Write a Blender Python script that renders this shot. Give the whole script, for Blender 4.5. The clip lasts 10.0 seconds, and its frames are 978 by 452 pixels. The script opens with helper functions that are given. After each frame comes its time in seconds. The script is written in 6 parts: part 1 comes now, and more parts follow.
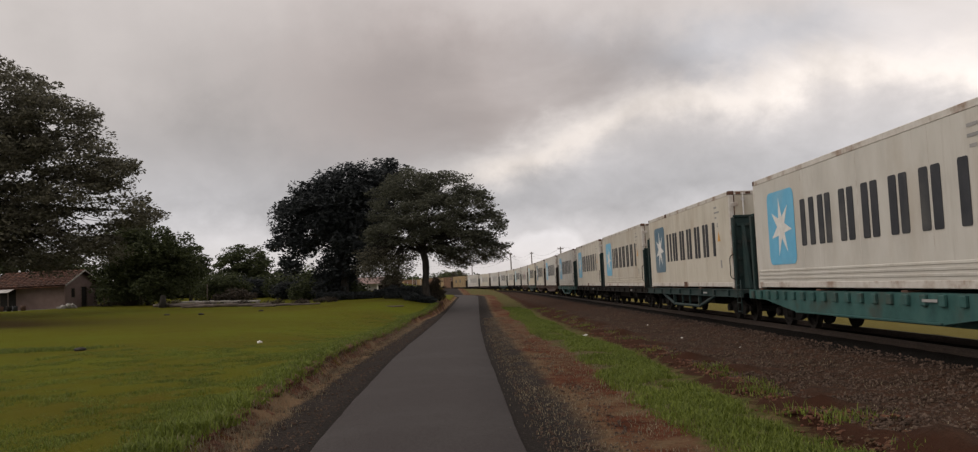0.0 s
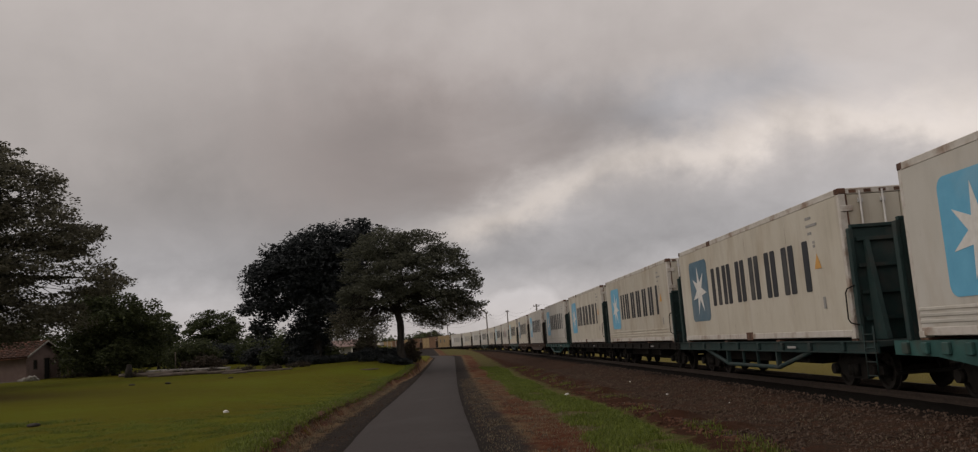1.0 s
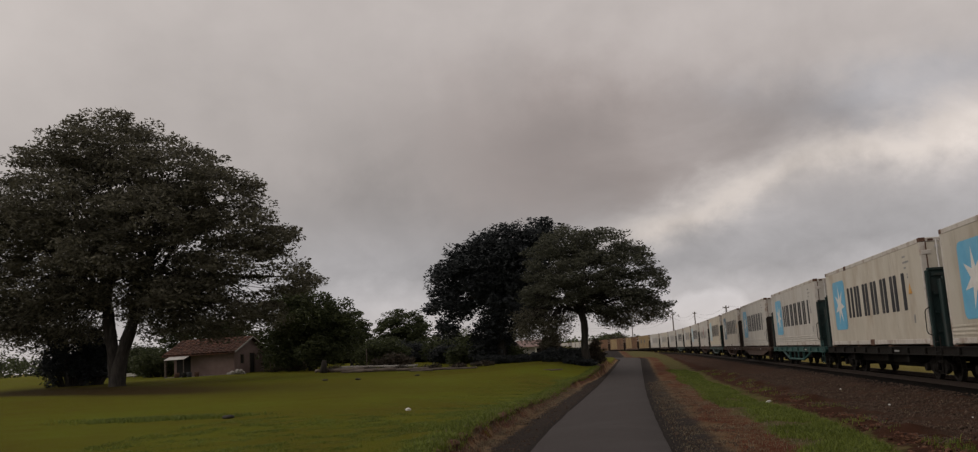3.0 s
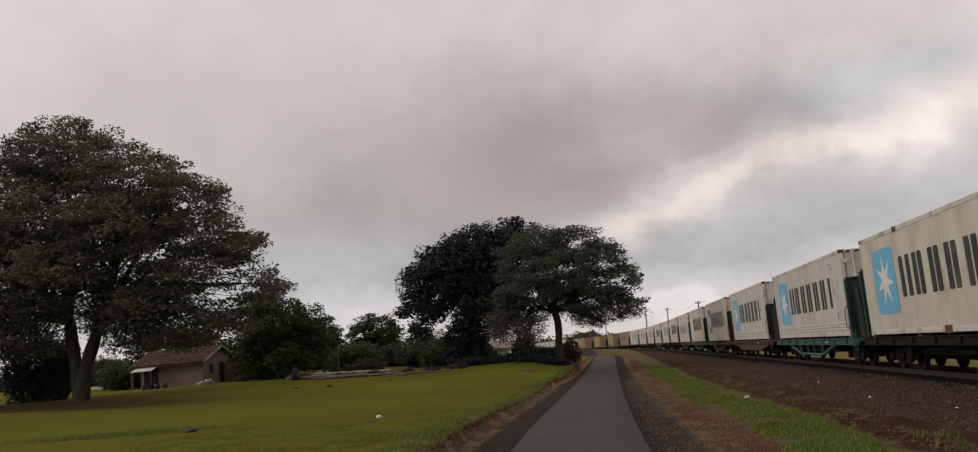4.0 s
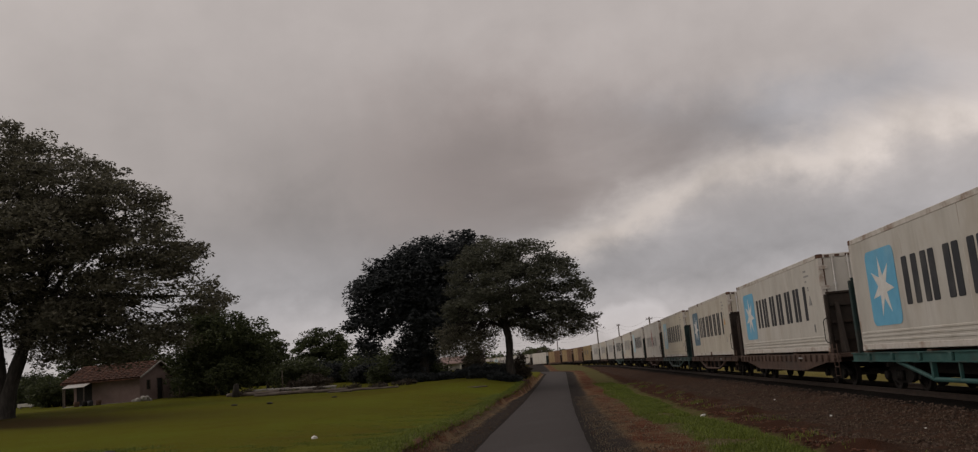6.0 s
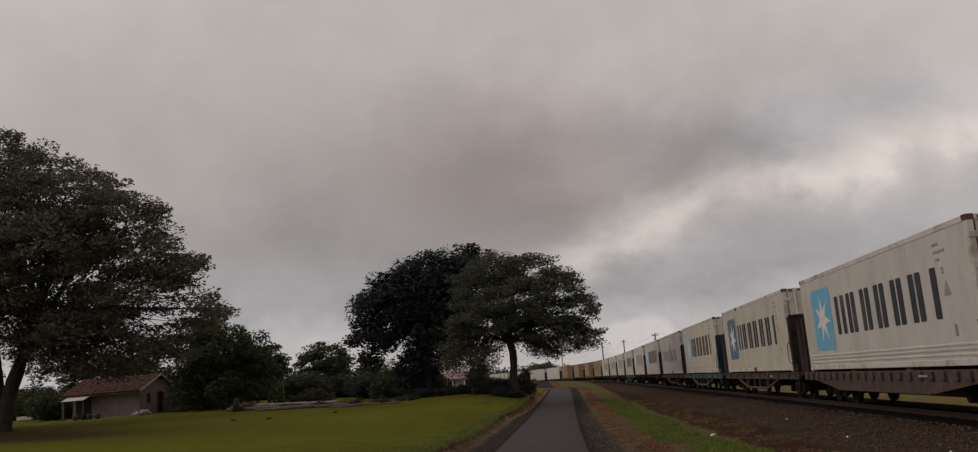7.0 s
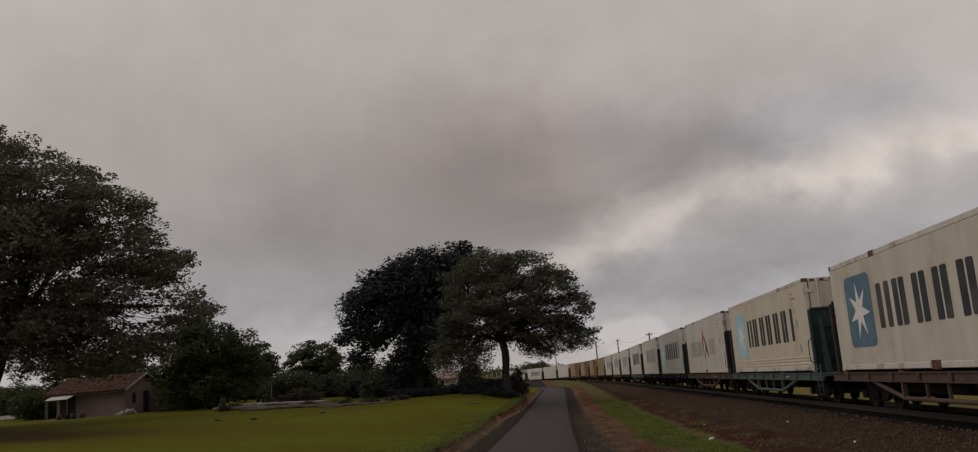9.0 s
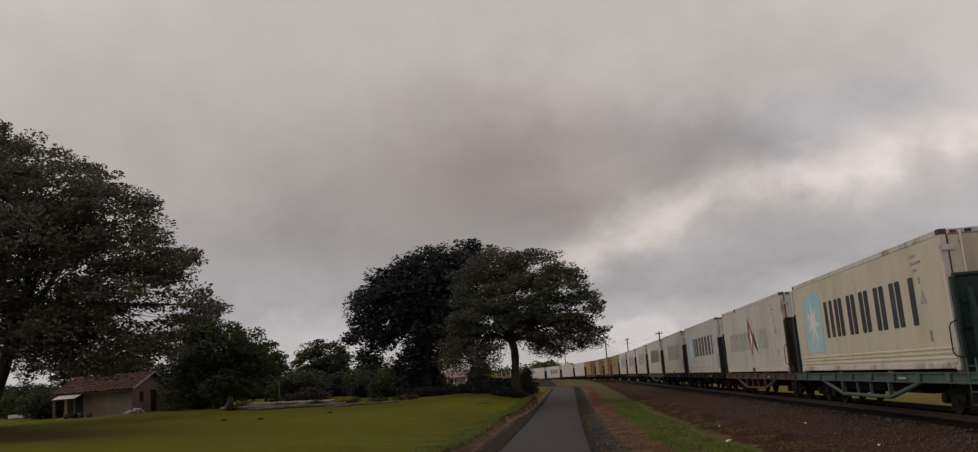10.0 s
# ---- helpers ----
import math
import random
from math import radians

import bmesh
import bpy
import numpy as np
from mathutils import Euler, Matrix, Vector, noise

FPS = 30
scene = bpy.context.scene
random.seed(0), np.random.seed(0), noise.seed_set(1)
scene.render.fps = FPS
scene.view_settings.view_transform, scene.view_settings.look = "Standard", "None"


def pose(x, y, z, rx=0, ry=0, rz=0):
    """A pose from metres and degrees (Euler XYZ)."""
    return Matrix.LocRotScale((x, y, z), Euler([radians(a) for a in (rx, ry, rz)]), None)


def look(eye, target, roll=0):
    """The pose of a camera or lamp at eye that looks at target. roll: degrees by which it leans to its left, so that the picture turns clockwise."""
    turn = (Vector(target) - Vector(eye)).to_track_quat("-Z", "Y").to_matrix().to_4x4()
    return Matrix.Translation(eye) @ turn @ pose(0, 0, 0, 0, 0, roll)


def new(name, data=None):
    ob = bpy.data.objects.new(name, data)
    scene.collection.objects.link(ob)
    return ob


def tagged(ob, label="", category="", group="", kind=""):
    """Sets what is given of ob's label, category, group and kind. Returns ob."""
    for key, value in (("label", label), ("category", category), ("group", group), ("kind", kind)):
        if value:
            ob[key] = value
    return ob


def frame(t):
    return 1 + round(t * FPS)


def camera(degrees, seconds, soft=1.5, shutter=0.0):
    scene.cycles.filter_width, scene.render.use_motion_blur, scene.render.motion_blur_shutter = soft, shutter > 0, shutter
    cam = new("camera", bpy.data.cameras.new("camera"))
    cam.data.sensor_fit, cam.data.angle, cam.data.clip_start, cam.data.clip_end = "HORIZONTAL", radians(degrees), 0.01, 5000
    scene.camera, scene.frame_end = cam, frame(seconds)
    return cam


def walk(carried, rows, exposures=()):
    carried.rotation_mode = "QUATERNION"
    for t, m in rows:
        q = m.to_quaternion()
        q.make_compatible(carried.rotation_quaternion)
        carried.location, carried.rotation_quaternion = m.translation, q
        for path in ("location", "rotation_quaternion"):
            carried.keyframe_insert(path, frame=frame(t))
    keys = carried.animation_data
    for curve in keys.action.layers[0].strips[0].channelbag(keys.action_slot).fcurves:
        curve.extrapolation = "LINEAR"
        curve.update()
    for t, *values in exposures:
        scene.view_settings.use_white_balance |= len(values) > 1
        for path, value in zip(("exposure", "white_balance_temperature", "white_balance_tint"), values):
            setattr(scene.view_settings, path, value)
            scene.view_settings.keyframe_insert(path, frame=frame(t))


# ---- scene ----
cam = camera(58.6, 10.0, soft=1.2)

# seconds, place, yaw, pitch, lean to the right
PATH = [
    (0.0, 0.0, 0.0, 0.0, -2.57, 3.19, 2.66), (0.5, 0.0, 0.41, -0.01, -3.97, 4.36, 3.83),
    (1.0, 0.01, 0.77, -0.01, -4.15, 6.96, 4.2), (1.5, 0.01, 1.13, -0.02, -3.99, 7.75, 4.12),
    (2.0, 0.0, 1.46, -0.04, -2.98, 8.0, 3.9), (2.5, -0.03, 1.82, -0.08, 2.34, 8.12, 3.03),
    (2.7, -0.04, 1.96, -0.08, 5.2, 7.95, 2.8), (3.2, -0.06, 2.3, -0.07, 8.3, 7.85, 3.7),
    (3.8, -0.08, 2.7, -0.06, 6.8, 7.85, 4.9),
    (4.0, -0.08, 2.84, -0.06, 6.15, 7.82, 5.04), (4.5, -0.1, 3.2, -0.08, 4.84, 8.0, 5.4),
    (5.0, -0.1, 3.5, -0.08, 4.4, 7.77, 5.12), (5.5, -0.06, 3.82, -0.06, 3.25, 8.15, 5.1),
    (6.0, -0.05, 4.14, -0.07, 2.99, 8.55, 4.92), (6.2, -0.05, 4.28, -0.07, 3.15, 9.7, 4.8),
    (7.5, -0.01, 5.17, -0.06, 3.22, 9.5, 4.46),
    (8.0, 0.03, 5.45, -0.05, 2.88, 9.79, 4.72), (8.5, 0.04, 5.7, -0.06, 2.95, 9.46, 4.53),
    (9.0, 0.05, 5.96, -0.05, 2.89, 9.48, 4.41), (9.5, 0.02, 6.27, -0.05, 3.09, 9.4, 4.51),
    (10.0, 0.0, 6.57, -0.02, 3.47, 9.45, 4.37)]
walk(cam, [(t, pose(x, y, z, 90 + p, r, w)) for t, x, y, z, w, p, r in PATH],
     exposures=[(t, e, k, g) for t, e, k, g in (
         (0.0, 0.53, 6800, 13.5), (0.5, 0.27, 6850, 14.5), (1.0, 0.04, 6880, 14.5), (1.5, -0.04, 6900, 14.5), (2.0, -0.02, 6880, 14), (2.5, -0.02, 6900, 15), (3.3, 0.25, 6850, 14), (3.8, 0.48, 6800, 13.5),
         (4.0, 0.46, 6800, 13.5), (4.5, 0.15, 6850, 14), (5.0, 0.08, 6880, 14.5), (5.5, 0.08, 6880, 15), (6.0, -0.06, 6900, 15.5), (7.5, 0.03, 6860, 14.5), (8.0, -0.03, 6860, 15), (8.5, -0.08, 6860, 15),
         (9.0, -0.11, 6860, 15), (9.5, -0.1, 6860, 15), (10.0, 0.1, 6840, 14))])

# ---------------------------------------------------------------- light
SUN_EL, SUN_AZ = 30.0, 256.0        # degrees; azimuth clockwise from +y


def nd(nt, kind, inputs=None, operation="", attribute_name=""):
    n = nt.nodes.new(kind)
    if operation:
        n.operation = operation
    if attribute_name:
        n.attribute_name = attribute_name
    for name, val in (inputs or {}).items():
        n.inputs[name].default_value = val
    return n


def ramp(nt, fac, stops, interp="LINEAR"):
    r = nt.nodes.new("ShaderNodeValToRGB")
    r.color_ramp.interpolation = interp
    while len(r.color_ramp.elements) < len(stops):
        r.color_ramp.elements.new(0.5)
    for e, (p, c) in zip(r.color_ramp.elements, stops):
        e.position = p
        e.color = (*c, 1) if len(c) == 3 else c
    nt.links.new(fac, r.inputs[0])
    return r.outputs[0]


def mix(nt, fac, a, b, mode="MIX"):
    m = nt.nodes.new("ShaderNodeMix")
    m.data_type, m.blend_type = "RGBA", mode
    for sock, v in ((m.inputs[0], fac), (m.inputs[6], a), (m.inputs[7], b)):
        if isinstance(v, bpy.types.NodeSocket):
            nt.links.new(v, sock)
        elif isinstance(v, (int, float)):
            sock.default_value = v
        else:
            sock.default_value = (*v, 1)
    return m.outputs[2]


def calc(nt, op, a, b=0.0, clamp=False):
    m = nt.nodes.new("ShaderNodeMath")
    m.operation, m.use_clamp = op, clamp
    for sock, v in zip(m.inputs, (a, b)):
        if isinstance(v, bpy.types.NodeSocket):
            nt.links.new(v, sock)
        else:
            sock.default_value = v
    return m.outputs[0]


def noise_tex(nt, vec, scale, detail=4.0, rough=0.55, distortion=0.0):
    n = nd(nt, "ShaderNodeTexNoise", inputs={"Scale": scale, "Detail": detail, "Roughness": rough, "Distortion": distortion})
    nt.links.new(vec, n.inputs["Vector"])
    return n.outputs[0]


def make_world():
    """An overcast sky: a grey sheet with heavier masses, a paler rift and small cumulus low down."""
    w = bpy.data.worlds.new("overcast_sky")
    scene.world = w
    w.use_nodes = True
    nt = w.node_tree
    nt.nodes.clear()
    out = nd(nt, "ShaderNodeOutputWorld")
    tc = nd(nt, "ShaderNodeTexCoord")
    sky = nd(nt, "ShaderNodeTexSky")
    sky.sky_type, sky.sun_disc = "NISHITA", False
    sky.sun_elevation, sky.sun_rotation = radians(SUN_EL), radians(SUN_AZ)
    sep = nd(nt, "ShaderNodeSeparateXYZ")
    nt.links.new(tc.outputs["Generated"], sep.inputs[0])
    mp = nd(nt, "ShaderNodeMapping")
    mp.inputs["Scale"].default_value = (1.0, 1.0, 1.6)
    nt.links.new(tc.outputs["Generated"], mp.inputs[0])
    v = mp.outputs[0]
    deg = 180 / math.pi
    n1 = calc(nt, "SUBTRACT", noise_tex(nt, v, 3.0, 6.0, 0.55, 0.4), 0.5)
    n2 = calc(nt, "SUBTRACT", noise_tex(nt, tc.outputs["Generated"], 9.0, 8.0, 0.56, 0.0), 0.5)
    n3 = calc(nt, "SUBTRACT", noise_tex(nt, v, 1.4, 3.0, 0.5, 0.2), 0.5)
    az0 = calc(nt, "MULTIPLY", calc(nt, "ARCTAN2", sep.outputs[0], sep.outputs[1]), deg)
    el0 = calc(nt, "MULTIPLY", calc(nt, "ARCSINE", sep.outputs[2]), deg)
    az = calc(nt, "ADD", az0, calc(nt, "ADD", calc(nt, "MULTIPLY", n1, 16.0), calc(nt, "MULTIPLY", n2, 8.0)))
    n4 = calc(nt, "SUBTRACT", noise_tex(nt, v, 19.0, 7.0, 0.6, 0.3), 0.5)
    el = calc(nt, "ADD", el0, calc(nt, "ADD", calc(nt, "MULTIPLY", n1, -5.0), calc(nt, "ADD", calc(nt, "MULTIPLY", n2, 5.0), calc(nt, "MULTIPLY", n4, 2.2))))

    def bell(x, c, wd):
        q = calc(nt, "DIVIDE", calc(nt, "SUBTRACT", x, c), wd)
        return calc(nt, "EXPONENT", calc(nt, "MULTIPLY", calc(nt, "MULTIPLY", q, q), -1.0))

    def ramp_up(x, a, b):
        return calc(nt, "DIVIDE", calc(nt, "SUBTRACT", x, a), b - a, True)

    def add(x, y, k):
        return calc(nt, "ADD", x, calc(nt, "MULTIPLY", y, k))
    g = calc(nt, "ADD", calc(nt, "MULTIPLY", n1, 0.2), calc(nt, "ADD", calc(nt, "MULTIPLY", n2, 0.12), 0.365))
    g = add(g, n3, 0.12)
    g = add(g, ramp_up(el0, 13.0, 24.0), 0.10)
    line = calc(nt, "MINIMUM", calc(nt, "ADD", calc(nt, "MULTIPLY", az, 0.25), 7.0), 10.8)
    # one heavy mass, its lower edge cut off sharply along the rift
    heavy = calc(nt, "MULTIPLY", calc(nt, "MULTIPLY", bell(az, 0.0, 11.5), bell(el, 13.2, 4.8)), ramp_up(calc(nt, "SUBTRACT", el, line), 0.2, 2.4))
    g = add(g, heavy, -0.13)
    g = add(g, calc(nt, "MULTIPLY", bell(az, -17.0, 7.0), bell(el, 9.5, 2.5)), -0.06)
    g = add(g, calc(nt, "MULTIPLY", n4, bell(el0, 3.5, 5.0)), 0.16)
    rift = calc(nt, "MULTIPLY", bell(calc(nt, "SUBTRACT", el, line), 0.0, 1.45), calc(nt, "MULTIPLY", ramp_up(az, -8.0, 3.0), calc(nt, "SUBTRACT", 1.0, ramp_up(az0, 40.0, 60.0))))
    g = add(g, calc(nt, "MULTIPLY", rift, calc(nt, "ADD", 0.75, calc(nt, "MULTIPLY", n2, 3.2), True)), 0.19)
    g = add(g, calc(nt, "MULTIPLY", bell(az, 30.0, 9.0), bell(el, 12.5, 4.0)), 0.16)
    g = add(g, calc(nt, "MULTIPLY", ramp_up(az0, 8.0, 26.0), ramp_up(el0, 13.0, 21.0)), 0.07)
    dusk = calc(nt, "MULTIPLY", bell(az, 17.0, 9.0), bell(el, 14.0, 1.7))
    g = add(g, dusk, -0.07)
    cum = calc(nt, "MULTIPLY", calc(nt, "SUBTRACT", 1.0, ramp_up(calc(nt, "ADD", el0, calc(nt, "MULTIPLY", n2, 9.0)), 2.4, 4.2)), 0.10)
    g = calc(nt, "ADD", g, cum)
    puff = calc(nt, "ADD", calc(nt, "MULTIPLY", bell(az0, 6.2, 3.2), bell(el0, 1.6, 1.7)), calc(nt, "MULTIPLY", n2, 1.3))
    g = add(g, ramp_up(puff, 0.42, 0.62), 0.1)
    g = add(g, ramp_up(az0, 2.0, 26.0), 0.045)
    g = add(g, bell(el0, 5.0, 3.0), -0.025)
    g = calc(nt, "MAXIMUM", g, 0.2)
    tint = mix(nt, calc(nt, "ADD", dusk, calc(nt, "MULTIPLY", bell(el0, 5.0, 4.5), 0.75), True), (1.0, 0.965, 0.95), (0.94, 0.975, 1.04))
    tint = mix(nt, calc(nt, "MULTIPLY", heavy, 1.2, True), tint, (1.035, 0.955, 0.935))
    tint = mix(nt, rift, tint, (1.03, 0.985, 0.94))
    grey = mix(nt, 1.0, g, tint, "MULTIPLY")
    # the cloud is thinner round the hidden sun
    sd = Vector((math.sin(radians(SUN_AZ)) * math.cos(radians(SUN_EL)), math.cos(radians(SUN_AZ)) * math.cos(radians(SUN_EL)), math.sin(radians(SUN_EL))))
    dot = nd(nt, "ShaderNodeVectorMath", operation="DOT_PRODUCT")
    dot.inputs[1].default_value = sd
    nt.links.new(tc.outputs["Generated"], dot.inputs[0])
    near = calc(nt, "MULTIPLY", calc(nt, "ADD", dot.outputs["Value"], -0.1), 1.1, True)
    lit = mix(nt, calc(nt, "POWER", near, 2.0), grey, (0.95, 0.925, 0.89), "MIX")
    b1 = nd(nt, "ShaderNodeBackground", inputs={"Strength": 0.05})
    nt.links.new(sky.outputs[0], b1.inputs[0])
    b2 = nd(nt, "ShaderNodeBackground", inputs={"Strength": SKY})
    nt.links.new(lit, b2.inputs[0])
    ms = nd(nt, "ShaderNodeMixShader", inputs={0: 0.97})
    nt.links.new(b1.outputs[0], ms.inputs[1])
    nt.links.new(b2.outputs[0], ms.inputs[2])
    nt.links.new(ms.outputs[0], out.inputs[0])
    return sd


SKY = 1.0
sun_dir = make_world()
sun = new("sun", bpy.data.lights.new("sun", "SUN"))
sun.data.energy, sun.data.angle, sun.data.color = 0.38, radians(25), (1.0, 0.96, 0.9)
sun.matrix_world = look(sun_dir * 100, (0, 0, 0))

# ---------------------------------------------------------------- materials


def material(name, stops, scale=4.0, rough=0.85, metal=0.0, bump=0.3, bump_scale=None, detail=6.0, stain=None, stain_scale=0.6,
             stain_amount=0.5, random_amount=0.0, spec=0.3, stretch=(1, 1, 1), streak=None):
    """A worn surface: a colour ramp over fine noise, a wider stain, and relief."""
    m = bpy.data.materials.new(name)
    m.use_nodes = True
    nt = m.node_tree
    bs = nt.nodes["Principled BSDF"]
    tc = nd(nt, "ShaderNodeTexCoord")
    mp = nd(nt, "ShaderNodeMapping")
    mp.inputs["Scale"].default_value = stretch
    oi = nd(nt, "ShaderNodeObjectInfo")
    off = nd(nt, "ShaderNodeVectorMath", operation="SCALE")
    off.inputs[0].default_value = (17.0, 9.0, 5.0)
    nt.links.new(oi.outputs["Random"], off.inputs["Scale"])
    nt.links.new(tc.outputs["Object"], mp.inputs[0])
    nt.links.new(off.outputs[0], mp.inputs["Location"])
    v = mp.outputs[0]
    n = noise_tex(nt, v, scale, detail)
    col = ramp(nt, n, [(0.3 + 0.4 * i / max(1, len(stops) - 1), c) for i, c in enumerate(stops)])
    if stain:
        sn = noise_tex(nt, v, stain_scale, 7.0, 0.62)
        k = ramp(nt, sn, [(0.5, (0, 0, 0)), (0.68, (stain_amount,) * 3)])
        col = mix(nt, k, col, stain)
    if streak:                                             # rain-washed grime running down, and scuffed spots
        m2 = nd(nt, "ShaderNodeMapping")
        m2.inputs["Scale"].default_value = (2.4, 2.4, 0.2)
        nt.links.new(tc.outputs["Object"], m2.inputs[0])
        nt.links.new(off.outputs[0], m2.inputs["Location"])
        k = ramp(nt, noise_tex(nt, m2.outputs[0], 1.0, 7.0, 0.72), [(0.55, (0, 0, 0)), (0.74, (0.45,) * 3)])
        col = mix(nt, k, col, streak)
        k = ramp(nt, noise_tex(nt, v, 3.2, 5.0, 0.75), [(0.66, (0, 0, 0)), (0.74, (0.5,) * 3)])
        col = mix(nt, k, col, streak)
    if random_amount:
        h = nd(nt, "ShaderNodeHueSaturation")
        nt.links.new(calc(nt, "ADD", calc(nt, "MULTIPLY", oi.outputs["Random"], random_amount), 1 - random_amount / 2), h.inputs["Value"])
        nt.links.new(col, h.inputs["Color"])
        col = h.outputs[0]
    nt.links.new(col, bs.inputs["Base Color"])
    bs.inputs["Roughness"].default_value, bs.inputs["Metallic"].default_value = rough, metal
    bs.inputs["Specular IOR Level"].default_value = spec
    if bump:
        b = nd(nt, "ShaderNodeBump", inputs={"Strength": bump, "Distance": 0.02})
        nt.links.new(noise_tex(nt, v, bump_scale or scale * 2.5, 6.0), b.inputs["Height"])
        nt.links.new(b.outputs[0], bs.inputs["Normal"])
    return m


def leaf_material(name, dark, light, translucent=0.25):
    m = bpy.data.materials.new(name)
    m.use_nodes = True
    nt = m.node_tree
    bs = nt.nodes["Principled BSDF"]
    g = nd(nt, "ShaderNodeNewGeometry")
    tc = nd(nt, "ShaderNodeTexCoord")
    n = noise_tex(nt, tc.outputs["Object"], 0.5, 3.0)
    k = calc(nt, "ADD", calc(nt, "MULTIPLY", g.outputs["Random Per Island"], 0.6), calc(nt, "MULTIPLY", n, 0.5))
    col = ramp(nt, k, [(0.2, dark), (0.85, light)])
    nt.links.new(col, bs.inputs["Base Color"])
    bs.inputs["Roughness"].default_value, bs.inputs["Specular IOR Level"].default_value = 0.6, 0.25
    tr = nd(nt, "ShaderNodeBsdfTranslucent")
    nt.links.new(col, tr.inputs[0])
    ms = nd(nt, "ShaderNodeMixShader", inputs={0: translucent})
    nt.links.new(bs.outputs[0], ms.inputs[1])
    nt.links.new(tr.outputs[0], ms.inputs[2])
    nt.links.new(ms.outputs[0], nt.nodes["Material Output"].inputs[0])
    return m


def ground_material():
    """Grass, red earth, dark gravel and ballast, laid out by the distances from path and track kept in the mesh."""
    m = bpy.data.materials.new("ground")
    m.use_nodes = True
    nt = m.node_tree
    bs = nt.nodes["Principled BSDF"]
    tc = nd(nt, "ShaderNodeTexCoord")
    v = tc.outputs["Object"]
    ad = nd(nt, "ShaderNodeAttribute", attribute_name="from_path")
    at = nd(nt, "ShaderNodeAttribute", attribute_name="from_track")
    wob = calc(nt, "SUBTRACT", noise_tex(nt, v, 0.45, 5.0, 0.65), 0.5)
    wob2 = calc(nt, "SUBTRACT", noise_tex(nt, v, 2.6, 6.0, 0.7), 0.5)
    wig = calc(nt, "ADD", calc(nt, "MULTIPLY", wob, 1.3), calc(nt, "MULTIPLY", wob2, 1.1))
    d = calc(nt, "ADD", ad.outputs["Fac"], wig)
    asn = nd(nt, "ShaderNodeAttribute", attribute_name="strip")
    strip = calc(nt, "ADD", asn.outputs["Fac"], wig)
    td = calc(nt, "ADD", at.outputs["Fac"], wig)

    def step(x, a, b):
        r = nt.nodes.new("ShaderNodeMapRange")
        r.interpolation_type = "SMOOTHSTEP"
        nt.links.new(x, r.inputs[0])
        r.inputs[1].default_value, r.inputs[2].default_value = a, b
        return r.outputs[0]

    def bump_band(x, a, b):
        return calc(nt, "SUBTRACT", step(x, a - 0.4, a), step(x, b, b + 0.4))
    n1 = noise_tex(nt, v, 0.12, 5.0, 0.6)
    n2 = noise_tex(nt, v, 3.0, 6.0, 0.65)
    n3 = noise_tex(nt, v, 24.0, 5.0, 0.7)
    n4 = noise_tex(nt, v, 0.9, 6.0, 0.7)
    grass = ramp(nt, calc(nt, "ADD", calc(nt, "MULTIPLY", n1, 0.6), calc(nt, "MULTIPLY", n4, 0.4)),
                 [(0.36, (0.13, 0.104, 0.011)), (0.5, (0.14, 0.136, 0.011)), (0.66, (0.152, 0.178, 0.015))])
    grass = mix(nt, calc(nt, "MULTIPLY", noise_tex(nt, v, 45.0, 4.0, 0.75), 0.75), grass, (0.03, 0.034, 0.006))
    lush = mix(nt, n3, (0.022, 0.03, 0.008), (0.10, 0.125, 0.026))
    red = ramp(nt, n2, [(0.3, (0.045, 0.014, 0.008)), (0.5, (0.105, 0.035, 0.018)), (0.7, (0.15, 0.066, 0.035))])
    red = mix(nt, ramp(nt, n3, [(0.45, (0, 0, 0)), (0.62, (0.45,) * 3)]), red, (0.045, 0.026, 0.016))
    pale = mix(nt, n3, (0.088, 0.05, 0.028), (0.28, 0.19, 0.112))
    gravel = ramp(nt, n3, [(0.3, (0.016, 0.014, 0.0135)), (0.53, (0.036, 0.0295, 0.026)), (0.72, (0.105, 0.085, 0.068))])
    ballast = ramp(nt, n3, [(0.3, (0.020, 0.0130, 0.0095)), (0.52, (0.048, 0.030, 0.0215)), (0.72, (0.10, 0.068, 0.048))])
    ballast = mix(nt, ramp(nt, n2, [(0.42, (0, 0, 0)), (0.66, (0.65,) * 3)]), ballast, (0.082, 0.039, 0.024))
    # bare brown hollow in the field, tree shade painted into its dark colour
    ah = nd(nt, "ShaderNodeAttribute", attribute_name="shaded_hollow")
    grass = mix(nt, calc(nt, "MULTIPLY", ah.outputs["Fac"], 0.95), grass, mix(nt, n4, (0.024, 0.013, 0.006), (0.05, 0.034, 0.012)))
    tar = mix(nt, n3, (0.009, 0.008, 0.008), (0.028, 0.025, 0.024))
    chaff = mix(nt, n3, (0.058, 0.035, 0.02), (0.23, 0.15, 0.086))
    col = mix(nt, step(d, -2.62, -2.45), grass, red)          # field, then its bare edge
    col = mix(nt, step(d, -2.45, -2.3), col, pale)            # trodden straw-coloured strip
    edge_l = calc(nt, "ADD", ad.outputs["Fac"], calc(nt, "MULTIPLY", wig, 0.45))
    col = mix(nt, step(edge_l, -2.12, -1.92), col, gravel)    # dark shoulder of the path
    col = mix(nt, step(edge_l, -1.5, -1.3), col, mix(nt, 0.5, tar, gravel))       # tarry spill along the asphalt
    col = mix(nt, step(edge_l, 1.5, 1.75), col, gravel)
